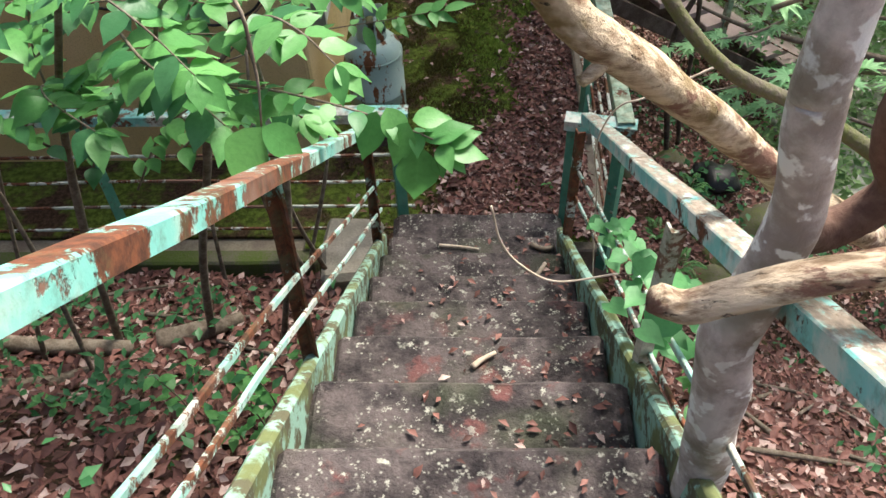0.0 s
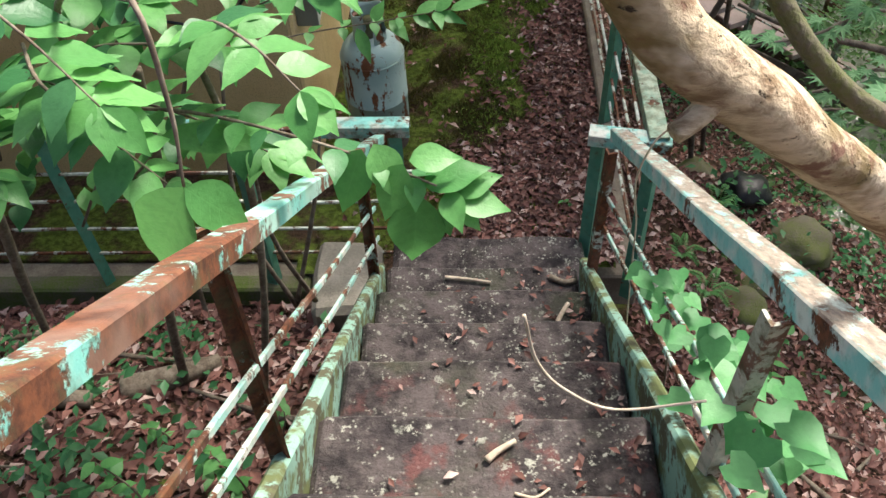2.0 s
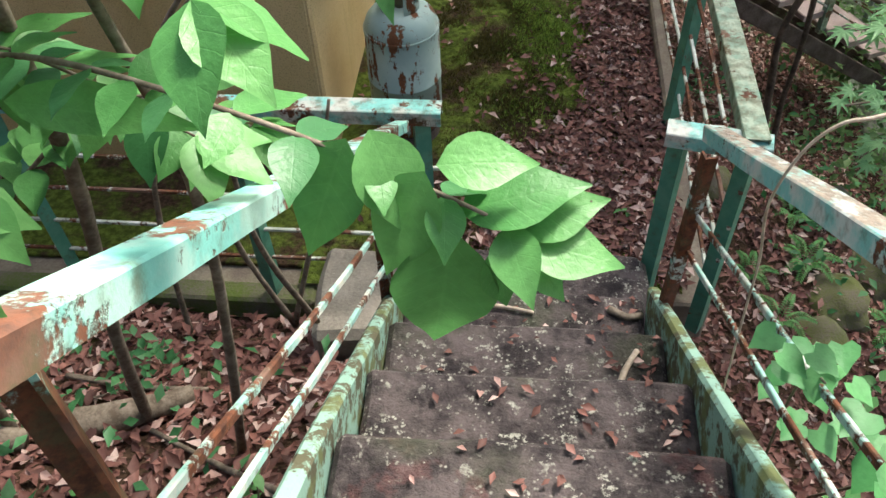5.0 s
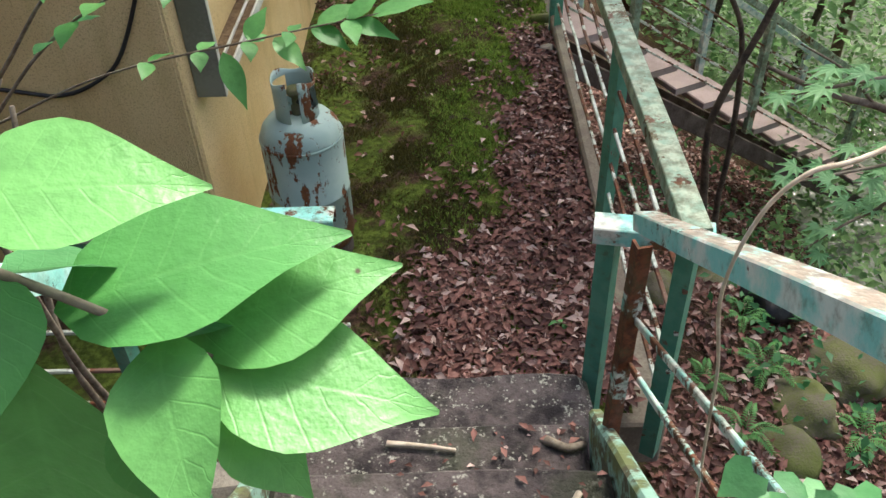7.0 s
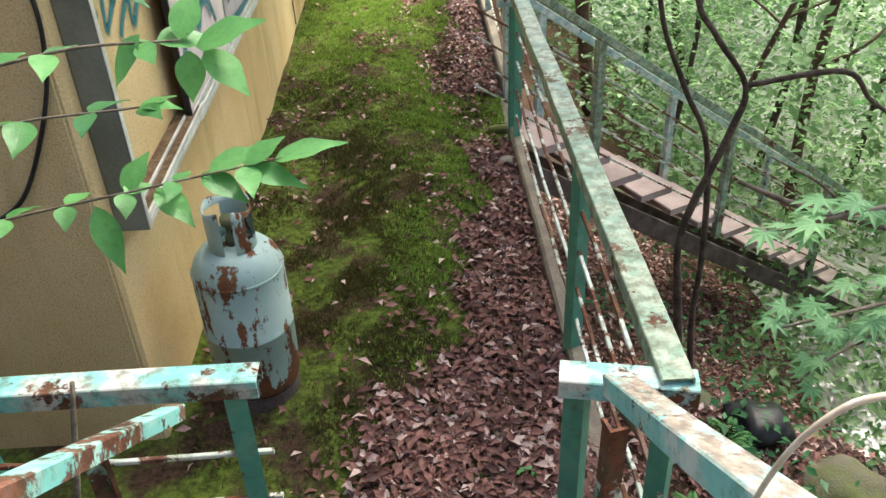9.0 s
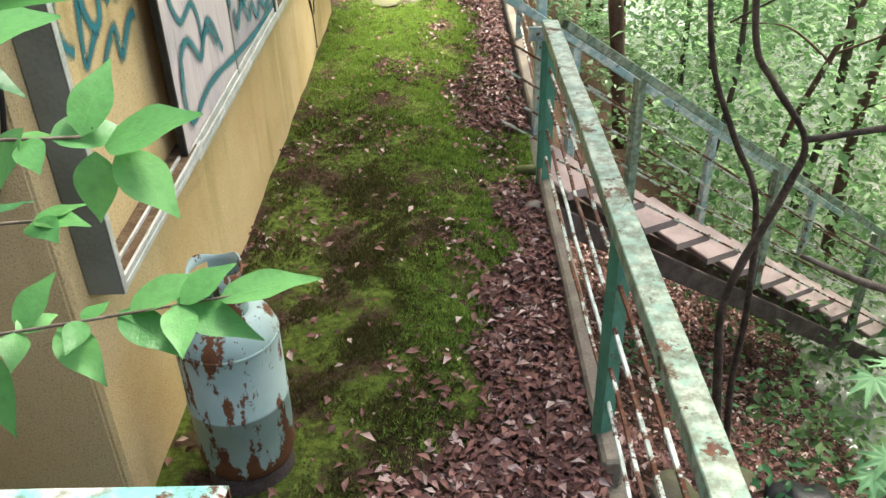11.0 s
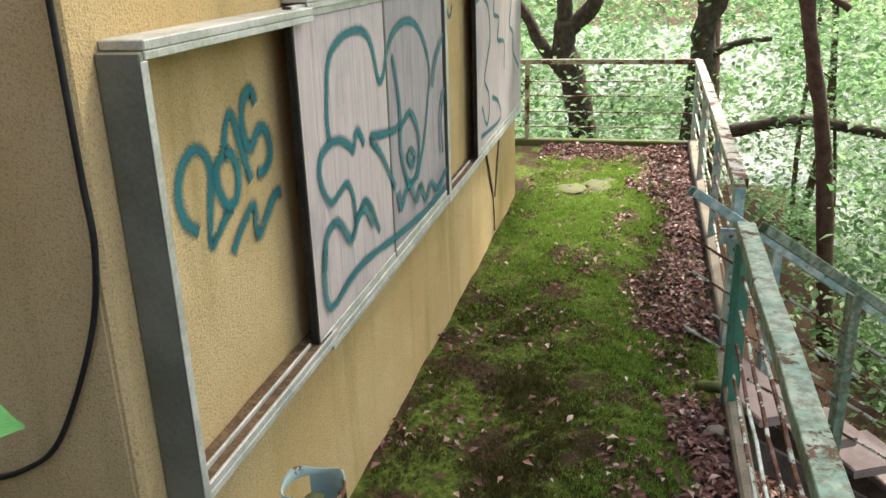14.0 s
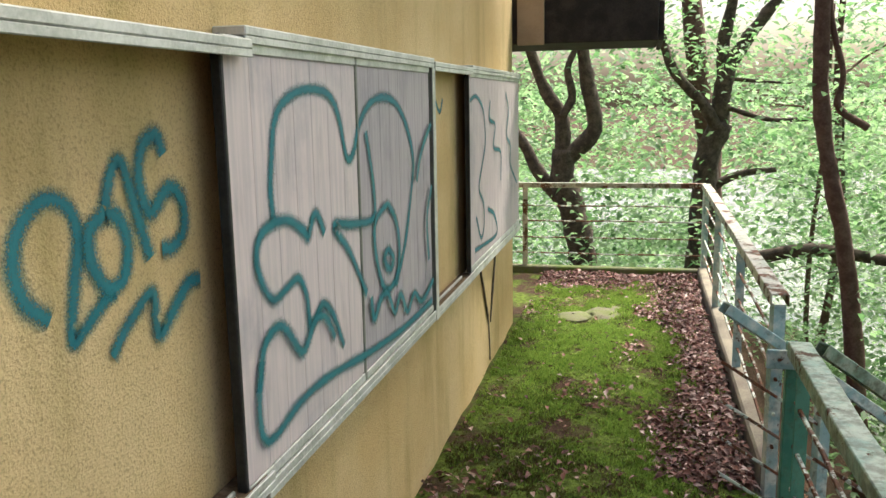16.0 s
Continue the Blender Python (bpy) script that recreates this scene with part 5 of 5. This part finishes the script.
def seedling(at, height, leaves, size, label, seed):
    rnd = random.Random(seed)
    t = thing("seedling", label, "plant", at, "seedlings")
    a = Vector(at)
    top = a + Vector((rnd.uniform(-0.08, 0.08), rnd.uniform(-0.1, 0.05), height))
    part("stem", tube([a - Vector((0, 0, 0.05)), a.lerp(top, 0.5) + Vector((0.02, 0, 0)), top], 0.004, 0.0015, 5, 4), M_TWIG, t, smooth=True)
    for i in range(leaves):
        f = 0.35 + 0.65 * i / max(1, leaves - 1)
        yaw = i * 2.4 + rnd.random()
        put_leaf(t, a.lerp(top, f), (math.sin(yaw), math.cos(yaw), rnd.uniform(-0.2, 0.25)), size * rnd.uniform(0.7, 1.1), False, None, rnd)


def ground_at(x, y):
    return (x, y, float(land(x, y)))


for k, (x, y, h, n, sz) in enumerate(((-0.82, 3.95, 0.3, 14, 0.42), (-0.76, 3.7, 0.36, 14, 0.42), (-0.72, 3.55, 0.36, 14, 0.4), (-0.88, 3.8, 0.26, 12, 0.42), (-0.95, 4.05, 0.22, 10, 0.42), (-1.2, 4.3, 0.2, 9, 0.4), (-1.5, 4.0, 0.2, 8, 0.4), (-1.05, 3.9, 0.25, 10, 0.42), (-0.85, 4.25, 0.15, 7, 0.36),
                                  (0.5, 3.3, 0.6, 12, 0.7), (0.62, 3.1, 0.5, 12, 0.75), (0.8, 3.5, 0.5, 12, 0.75), (0.45, 3.9, 0.4, 9, 0.7), (0.7, 4.6, 0.3, 9, 0.65), (0.95, 3.0, 0.6, 12, 0.8), (-1.22, 2.95, 0.75, 8, 1.0), (1.1, 5.2, 0.4, 10, 0.7), (1.25, 5.6, 0.3, 9, 0.6), (0.3, 6.02, 0.1, 6, 0.35), (0.22, 5.95, 0.08, 5, 0.3))):
    g = ground_at(x, y) if y < 5.8 and not (x < 0.4 and y > 5.6) else (x, y, 0.01)
    seedling(g, h, n, sz, "green seedling growing through the dead leaves", 60 + k)

FERN_PINNA = leaf_verts(0.06, 0.018, 3, 0.1, 0.15)


def fern(at, fronds, length, seed):
    rnd = random.Random(seed)
    t = thing("fern", "bright green fern on the forest floor", "fern", at, "ferns")
    for k in range(fronds):
        yaw = 2 * math.pi * k / fronds + rnd.uniform(-0.3, 0.3)
        d = Vector((math.cos(yaw), math.sin(yaw), 0))
        pts = [Vector(at), Vector(at) + d * length * 0.4 + Vector((0, 0, length * 0.45)), Vector(at) + d * length * 0.9 + Vector((0, 0, length * 0.3))]
        path = smooth_path(pts, 8)
        bm = tube(pts, 0.002, 0.001, 4, 6)
        s = d.cross(Vector((0, 0, 1)))
        for i, c in enumerate(path[3:]):
            f = 1 - i / (len(path) - 2)
            for sgn in (-1, 1):
                e = (s * sgn + d * 0.45).normalized() * length * 0.26 * (0.35 + 0.65 * f)
                w = d * length * 0.035
                q = [bm.verts.new(c - w), bm.verts.new(c + e * 0.5 + w * 0.8), bm.verts.new(c + e - Vector((0, 0, 0.01))), bm.verts.new(c + e * 0.5 - w * 1.1)]
                bm.faces.new(q)
        part("frond", bm, M_LEAF, t, smooth=True)


for k, (x, y, n, l) in enumerate(((1.05, 6.05, 6, 0.17), (1.28, 6.5, 7, 0.19), (1.28, 6.85, 6, 0.16), (0.95, 6.35, 6, 0.15), (1.7, 6.2, 7, 0.2))):
    fern(ground_at(x, y), n, l, 80 + k)


def rock(at, size, seed, material, label, flat=0.6):
    bm = bmesh.new()
    bmesh.ops.create_icosphere(bm, subdivisions=3, radius=size)
    for v in bm.verts:
        q = v.co.normalized() * 1.7 + Vector((seed, 0, 0))
        v.co *= 1 + 0.35 * noise.noise(q) + 0.12 * noise.noise(q * 3)
        v.co.z *= flat
        v.co += Vector(at)
    return whole("rock", bm, material, label, "rock", True)


for k, (x, y, sz) in enumerate(((1.42, 6.28, 0.17), (1.25, 6.0, 0.15), (1.75, 6.6, 0.22), (2.1, 7.6, 0.25), (1.2, 7.2, 0.14), (0.85, 6.9, 0.12))):
    rock(ground_at(x, y), sz, k * 3.1, M_ROCK, "mossy green boulder on the forest floor")
bag = rock((1.46, 6.95, float(land(1.46, 6.95)) + 0.06), 0.16, 21.0, M_BLACKBAG, "crumpled black plastic sheet on the ground", 0.5)
bag.name, bag["category"] = "plastic_bag", "bag"
rock((0.36, 8.16, 0.02), 0.045, 33.0, M_BLOCK, "small grey stone at the curb", 0.7)
whole("drain_pipe", tube([(0.30, 8.56, 0.02), (0.33, 8.56, 0.03), (0.42, 8.56, 0.03)], 0.028, 0.03, 14, 2), M_ROCK, "short mossy drain pipe stub at the curb", "pipe", True)
for x, y, sz, sd in ((-0.36, 12.2, 0.2, 40.0), (-0.62, 12.05, 0.16, 44.0)):
    rock((x, y, -0.005), sz, sd, M_ROCK, "low mossy stone showing through the moss", 0.14)

# sticks and bits on steps and ground
M_PALESTICK = plain("pale_stick_wood", (0.42, 0.34, 0.25), (0.6, 0.52, 0.42), 30, 0.8)


def stick(pts, r, label, material=None):
    whole("stick", tube(pts, r, r * 0.75, 7, 4, 0.25), material or M_TWIG, label, "stick", True, group="fallen sticks")


stick([(0.0, 4.625, 0.772), (0.02, 4.68, 0.775), (0.05, 4.735, 0.772)], 0.010, "bleached broken stick on the concrete step", M_PALESTICK)
stick([(-0.37, 5.03, 0.556), (-0.28, 5.02, 0.556), (-0.2, 5.005, 0.556)], 0.008, "short brown twig on the lowest step", M_PALESTICK)
stick([(0.02, 5.03, 0.556), (0.07, 5.0, 0.562), (0.115, 5.01, 0.56)], 0.012, "splintered reddish wood on the lowest step")
stick([(-0.225, 3.85, 1.376), (-0.2, 3.873, 1.376), (-0.165, 3.895, 1.376)], 0.009, "broken tan stick on the concrete step", M_PALESTICK)
stick([(-0.17, 3.78, 1.37), (-0.13, 3.77, 1.374), (-0.1, 3.79, 1.374)], 0.004, "thin pale twig on the concrete step", M_PALESTICK)
whole("hanging_twig", tube([(-0.192, 3.545, 2.262), (-0.175, 3.545, 2.179), (-0.140, 3.545, 2.122), (-0.078, 3.545, 2.080), (0.023, 3.545, 2.100)], 0.0021, 0.0019, 6, 8), M_PALESTICK, "pale curved twig hanging over the steps", "twig", True)
whole("hanging_vine", tube([(0.45, 4.55, 1.80), (0.264, 4.5, 1.736), (0.198, 4.5, 1.711), (0.158, 4.5, 1.65), (0.138, 4.5, 1.539), (0.158, 4.5, 1.397), (0.168, 4.5, 1.241), (0.2, 4.5, 0.8)], 0.0032, 0.0022, 7, 8, 0.2), M_PALESTICK, "thin grey vine hanging beside the railing", "vine", True)
for k in range(26):
    x = R.uniform(-2.6, -0.95) if k % 2 else R.uniform(0.5, 1.8)
    y = R.uniform(2.8, 5.2)
    l, a = R.uniform(0.2, 0.7), R.uniform(0, 6.28)
    pts = []
    for f in (-0.5, 0.0, 0.5):
        px, py = x + l * f * math.cos(a), y + l * f * math.sin(a)
        pts.append((px, py, float(land(px, py)) + 0.03 + R.uniform(0, 0.03)))
    stick(pts, R.choice((0.005, 0.007, 0.01, 0.012)), "fallen twig on the dead leaves")
for pts, r in (([(-2.600, 4.350, 0.950), (-2.200, 4.400, 0.780), (-1.850, 4.450, 0.630), (-1.550, 4.500, 0.550)], 0.04), ([(-2.300, 3.900, 1.080), (-2.000, 4.100, 0.880), (-1.750, 4.200, 0.750), (-1.600, 4.350, 0.630)], 0.035), ([(-1.900, 3.700, 1.080), (-1.750, 3.900, 0.930), (-1.720, 4.150, 0.750)], 0.03), ([(-1.500, 4.600, 0.450), (-1.350, 4.650, 0.450), (-1.200, 4.750, 0.410)], 0.05)):
    whole("fallen_branch", tube(pts, r, r * 0.7, 9, 6, 0.3), M_TWIG, "mossy grey fallen branch among dead leaves", "branch", True)
for pts in ([(-1.900, 4.400, 0.330), (-1.720, 4.400, 1.130), (-1.550, 4.400, 1.780)], [(-1.620, 4.300, 0.430), (-1.600, 4.350, 1.230), (-1.660, 4.400, 2.030)], [(-0.900, 5.100, 0.330), (-0.930, 4.900, 0.930), (-0.850, 4.700, 1.530)], [(-1.000, 5.150, 0.230), (-1.100, 5.100, 0.830), (-1.050, 5.200, 1.430)], [(-1.000, 5.150, 0.230), (-0.850, 5.200, 0.780), (-0.780, 5.250, 1.130)]):
    whole("bare_stem", tube(pts, 0.011, 0.005, 6, 6, 0.25), M_TWIG, "thin bare grey stem beside the stairs", "stem", True, group="bare stems")

# ---- trees beyond the deck ----


def forest_tree(label, limbs, material, name="tree"):
    t = thing(name, label, "tree", limbs[0][0][0])
    for k, (pts, r0, r1) in enumerate(limbs):
        part("trunk" if k == 0 else "limb", tube(pts, r0, r1, 12 if r0 > 0.05 else 7, 6, 0.22), material, t, smooth=True)
    return t


forest_tree("dark forked tree behind the deck end", [
    ([(-0.8, 16.5, -1.3), (-0.85, 16.5, -0.35), (-0.99, 16.5, 0.29), (-1.12, 16.5, 0.68), (-1.1, 16.5, 1.07)], 0.2, 0.15),
    ([(-1.08, 16.5, 0.95), (-0.72, 16.5, 1.33), (-0.81, 16.5, 1.92), (-0.9, 16.5, 2.66), (-0.8, 16.6, 4.2)], 0.12, 0.06),
    ([(-1.11, 16.5, 0.95), (-1.15, 16.5, 1.5), (-1.35, 16.5, 1.83), (-1.58, 16.5, 2.44), (-1.9, 16.5, 3.8)], 0.11, 0.05),
    ([(-1.12, 16.4, 1.5), (-1.0, 16.4, 1.76), (-1.06, 16.4, 2.1), (-0.91, 16.4, 2.51), (-0.7, 16.3, 3.4)], 0.06, 0.03),
    ([(-0.98, 16.55, 0.2), (-1.45, 16.6, 0.76), (-1.7, 16.6, 1.2), (-2.3, 16.6, 1.8)], 0.1, 0.06)], M_BARK)
forest_tree("dark spreading tree with mossy trunk behind the deck end", [
    ([(0.64, 17.0, -1.6), (0.67, 17.0, -0.34), (0.71, 17.0, 0.46), (0.73, 17.0, 0.95), (0.9, 17.0, 1.39)], 0.19, 0.14),
    ([(0.86, 17.0, 1.3), (0.91, 17.0, 1.96), (1.12, 17.0, 2.37), (1.55, 17.0, 3.0), (2.2, 17.0, 4.0)], 0.12, 0.05),
    ([(0.91, 17.05, 1.9), (0.88, 17.1, 2.43), (0.98, 17.1, 3.03), (1.0, 17.1, 4.5)], 0.1, 0.05),
    ([(0.87, 16.95, 1.25), (0.62, 16.9, 1.65), (0.28, 16.9, 2.03), (0.1, 16.9, 2.53), (0.0, 16.9, 3.4)], 0.085, 0.04),
    ([(0.92, 17.0, 1.95), (1.35, 17.0, 1.9), (1.73, 17.0, 1.87)], 0.03, 0.015),
    ([(0.88, 16.95, 1.6), (1.44, 16.8, 1.42), (1.97, 16.8, 1.42), (2.53, 16.8, 1.37)], 0.035, 0.02),
    ([(0.73, 17.0, 0.5), (1.14, 17.0, 0.71), (1.59, 17.0, 0.77)], 0.07, 0.03)], M_BARK)
forest_tree("reddish straight trunk deeper in the wood", [([(1.0, 19.0, -2.0), (0.9, 19.0, 0.93), (0.79, 19.0, 1.5), (0.65, 19.0, 2.33), (0.4, 19.0, 4.5)], 0.2, 0.14)], M_BARKRED)
forest_tree("slender reddish tree beside the deck", [([(1.75, 12.5, -1.7), (1.51, 12.5, 0.28), (1.31, 12.5, 1.18), (1.22, 12.5, 1.75), (1.19, 12.5, 2.5), (1.1, 12.5, 4.2)], 0.075, 0.05),
                                                      ([(1.57, 12.5, 1.47), (1.35, 12.5, 1.64), (1.37, 12.5, 1.89), (1.25, 12.5, 2.39), (1.2, 12.4, 3.2)], 0.03, 0.02)], M_BARKRED)
forest_tree("crooked thin tree below the deck", [([(1.2, 7.3, -1.0), (1.1, 7.3, -0.3), (1.08, 7.3, 0.08), (1.23, 7.3, 0.56), (1.26, 7.3, 0.77), (1.1, 7.3, 1.0), (1.0, 7.3, 1.2), (0.95, 7.35, 1.9)], 0.021, 0.011),
                                                   ([(1.26, 7.3, 0.77), (1.67, 7.3, 0.81), (1.83, 7.3, 0.66), (2.1, 7.3, 0.5)], 0.014, 0.008)], M_BARK)
forest_tree("crooked thin tree below the deck", [([(1.35, 7.6, -1.1), (1.31, 7.6, -0.68), (1.31, 7.6, -0.24), (1.25, 7.6, 0.34), (1.1, 7.6, 0.66), (0.95, 7.6, 1.06), (0.9, 7.7, 1.8)], 0.019, 0.01)], M_BARK)
forest_tree("bare grey bough beside the deck", [([(2.3, 6.6, 0.3), (1.61, 6.6, 0.48), (1.45, 6.6, 0.53), (1.23, 6.6, 0.6), (1.0, 6.6, 0.71)], 0.024, 0.008), ([(1.45, 6.6, 0.53), (1.3, 6.6, 0.68), (1.1, 6.6, 0.8)], 0.008, 0.003)], M_TWIG, "bough")
forest_tree("dark thick trunk beside the deck", [([(3.2, 6.6, -1.4), (2.6, 6.5, 0.3), (1.95, 6.5, 1.0), (1.45, 6.5, 1.6), (1.2, 6.5, 2.6)], 0.11, 0.07)], M_BARK)
for k in range(22):
    x, y = R.uniform(1.7, 7.5), R.uniform(8.8, 19)
    g = float(land(x, y)) - 0.1
    lean, r, h = R.uniform(-0.5, 0.5), R.uniform(0.025, 0.075), R.uniform(4.0, 7.0)
    bend = R.uniform(-0.25, 0.25)
    limbs = [([(x, y, g), (x + lean * 0.3 + bend, y, g + h * 0.33), (x + lean * 0.7, y + bend, g + h * 0.66), (x + lean, y, g + h)], r, r * 0.5)]
    for _ in range(R.randrange(1, 4)):
        f = R.uniform(0.35, 0.8)
        bx, bz, sx = x + lean * f, g + h * f, R.choice((-1, 1))
        limbs.append(([(bx, y, bz), (bx + sx * 0.4, y + R.uniform(-0.3, 0.3), bz + 0.3), (bx + sx * 0.9, y + R.uniform(-0.4, 0.4), bz + R.uniform(0.1, 0.7))], r * 0.4, 0.006))
    forest_tree("slender tree in the damp wood", limbs, M_BARKRED if k % 3 == 0 else M_BARK)
whole("fallen_log", tube([(0.9, 14.6, 0.0), (1.6, 14.4, 0.18), (2.4, 14.2, 0.1), (3.6, 14.0, 0.0), (4.6, 13.8, -0.3)], 0.07, 0.05, 10, 6, 0.2), M_BARK, "dark fallen trunk lying beside the deck", "log", True)

# ---- foliage of the wood ----
BLADE = (np.array([(0, 0, 0), (-0.26, 0.45, 0.06), (0, 1, -0.12), (0.26, 0.45, 0.06), (0, 0.45, -0.02)], float), [(0, 4, 1), (1, 4, 2), (4, 3, 2), (0, 3, 4)])


def clumps(centres, spread, per, size, flat=0.5):
    """Leaves in uneven clumps: places and scales."""
    c = np.repeat(centres, per, 0)
    d = rng.normal(0, 1, c.shape) * np.array([1, 1, flat])
    r = np.repeat(rng.uniform(0.5, 1.4, len(centres)), per)[:, None]
    return c + d * spread * r, rng.uniform(0.6, 1.4, len(c)) * size


def foliage(name, centres, spread, per, size, material, label, flat=0.45, tilt=0.7):
    p, sc = clumps(centres, spread, per, size, flat)
    ok = ~((p[:, 0] < 0.55) & (p[:, 1] < 14.0) & (p[:, 1] > 5.0) & (p[:, 2] < 4.5)) & (p[:, 2] > land(p[:, 0], p[:, 1]))
    p, sc = p[ok], sc[ok]
    return stuff(name, swarm(name, BLADE, p, turns(len(p), rng, tilt), sc, material), label, "foliage")


def spots(n, x, y, z):
    c = np.stack([rng.uniform(*x, n), rng.uniform(*y, n), np.zeros(n)], -1)
    c[:, 2] = land(c[:, 0], c[:, 1]) + rng.uniform(*z, n)
    return c


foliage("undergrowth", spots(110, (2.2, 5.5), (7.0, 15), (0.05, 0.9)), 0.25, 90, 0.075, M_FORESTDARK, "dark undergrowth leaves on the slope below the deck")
foliage("undergrowth", spots(36, (1.0, 3.0), (4.0, 9.0), (0.02, 0.2)), 0.14, 50, 0.055, M_LEAFDARK, "low green herbs among dead leaves")
foliage("undergrowth", spots(45, (-2.8, -0.95), (3.0, 5.3), (0.02, 0.14)), 0.12, 45, 0.045, M_LEAFDARK, "low green herbs beside the stairs")
foliage("undergrowth", spots(110, (-5, 6), (14.3, 20), (0.1, 1.5)), 0.35, 90, 0.10, M_FOREST, "light green undergrowth behind the deck end")
foliage("woodland_foliage", spots(230, (2.5, 9), (8, 20), (0.2, 3.6)), 0.45, 90, 0.11, M_FOREST, "sunlit green foliage of the wood")
foliage("woodland_foliage", spots(120, (-6, 9), (18, 26), (0.2, 5.5)), 0.5, 90, 0.16, M_FOREST, "bright green foliage behind the deck end")
foliage("woodland_foliage", spots(130, (-14, 18), (24, 40), (0.0, 8.0)), 0.7, 70, 0.27, M_FOREST, "bright distant foliage of the wood")
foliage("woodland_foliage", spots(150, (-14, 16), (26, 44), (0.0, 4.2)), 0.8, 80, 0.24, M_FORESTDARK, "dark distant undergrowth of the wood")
foliage("woodland_foliage", spots(140, (-30, 34), (42, 62), (0.0, 5.5)), 1.2, 60, 0.42, M_FOREST, "pale distant foliage across the valley")
foliage("woodland_foliage", spots(300, (7, 20), (2, 30), (0.0, 8.0)), 0.9, 80, 0.24, M_FOREST, "distant foliage on the far side of the stream")
foliage("woodland_foliage", spots(90, (-3, 5.5), (14.5, 19), (3.2, 6.0)), 0.5, 90, 0.10, M_FOREST, "leafy crowns over the deck end")
foliage("woodland_foliage", spots(70, (2.0, 7), (6, 13), (3.6, 6.5)), 0.5, 90, 0.10, M_FOREST, "leafy crowns beside the deck")
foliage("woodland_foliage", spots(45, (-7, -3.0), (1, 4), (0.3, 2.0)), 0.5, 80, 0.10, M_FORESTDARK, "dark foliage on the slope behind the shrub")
# added leaf clumps above the view, there to block sun from the deck
foliage("woodland_foliage", np.stack([rng.uniform(-1.2, 6, 240), rng.uniform(7.2, 14.0, 240), rng.uniform(5.5, 8.5, 240)], -1), 0.5, 60, 0.13, M_FORESTDARK, "unseen leafy shade canopy added overhead")
foliage("woodland_foliage", spots(90, (1.6, 6.5), (9.5, 17), (0.1, 2.8)), 0.4, 80, 0.085, M_FORESTDARK, "leafy branches beside the deck in a shade-darkened green")
foliage("woodland_foliage", spots(60, (-4, 7), (17.5, 24), (0.2, 4.5)), 0.5, 80, 0.12, M_FORESTDARK, "leafy branches behind the deck end in a shade-darkened green")
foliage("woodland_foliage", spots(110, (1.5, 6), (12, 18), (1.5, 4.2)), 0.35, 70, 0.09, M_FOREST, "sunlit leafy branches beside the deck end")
# more unseen clumps, set on the sun's path to darken the near deck
foliage("woodland_foliage", np.stack([rng.uniform(0, 4.5, 110), rng.uniform(9.0, 13.2, 110), rng.uniform(5.5, 7.5, 110)], -1), 0.45, 80, 0.13, M_FORESTDARK, "unseen leafy shade canopy added overhead beside the deck")
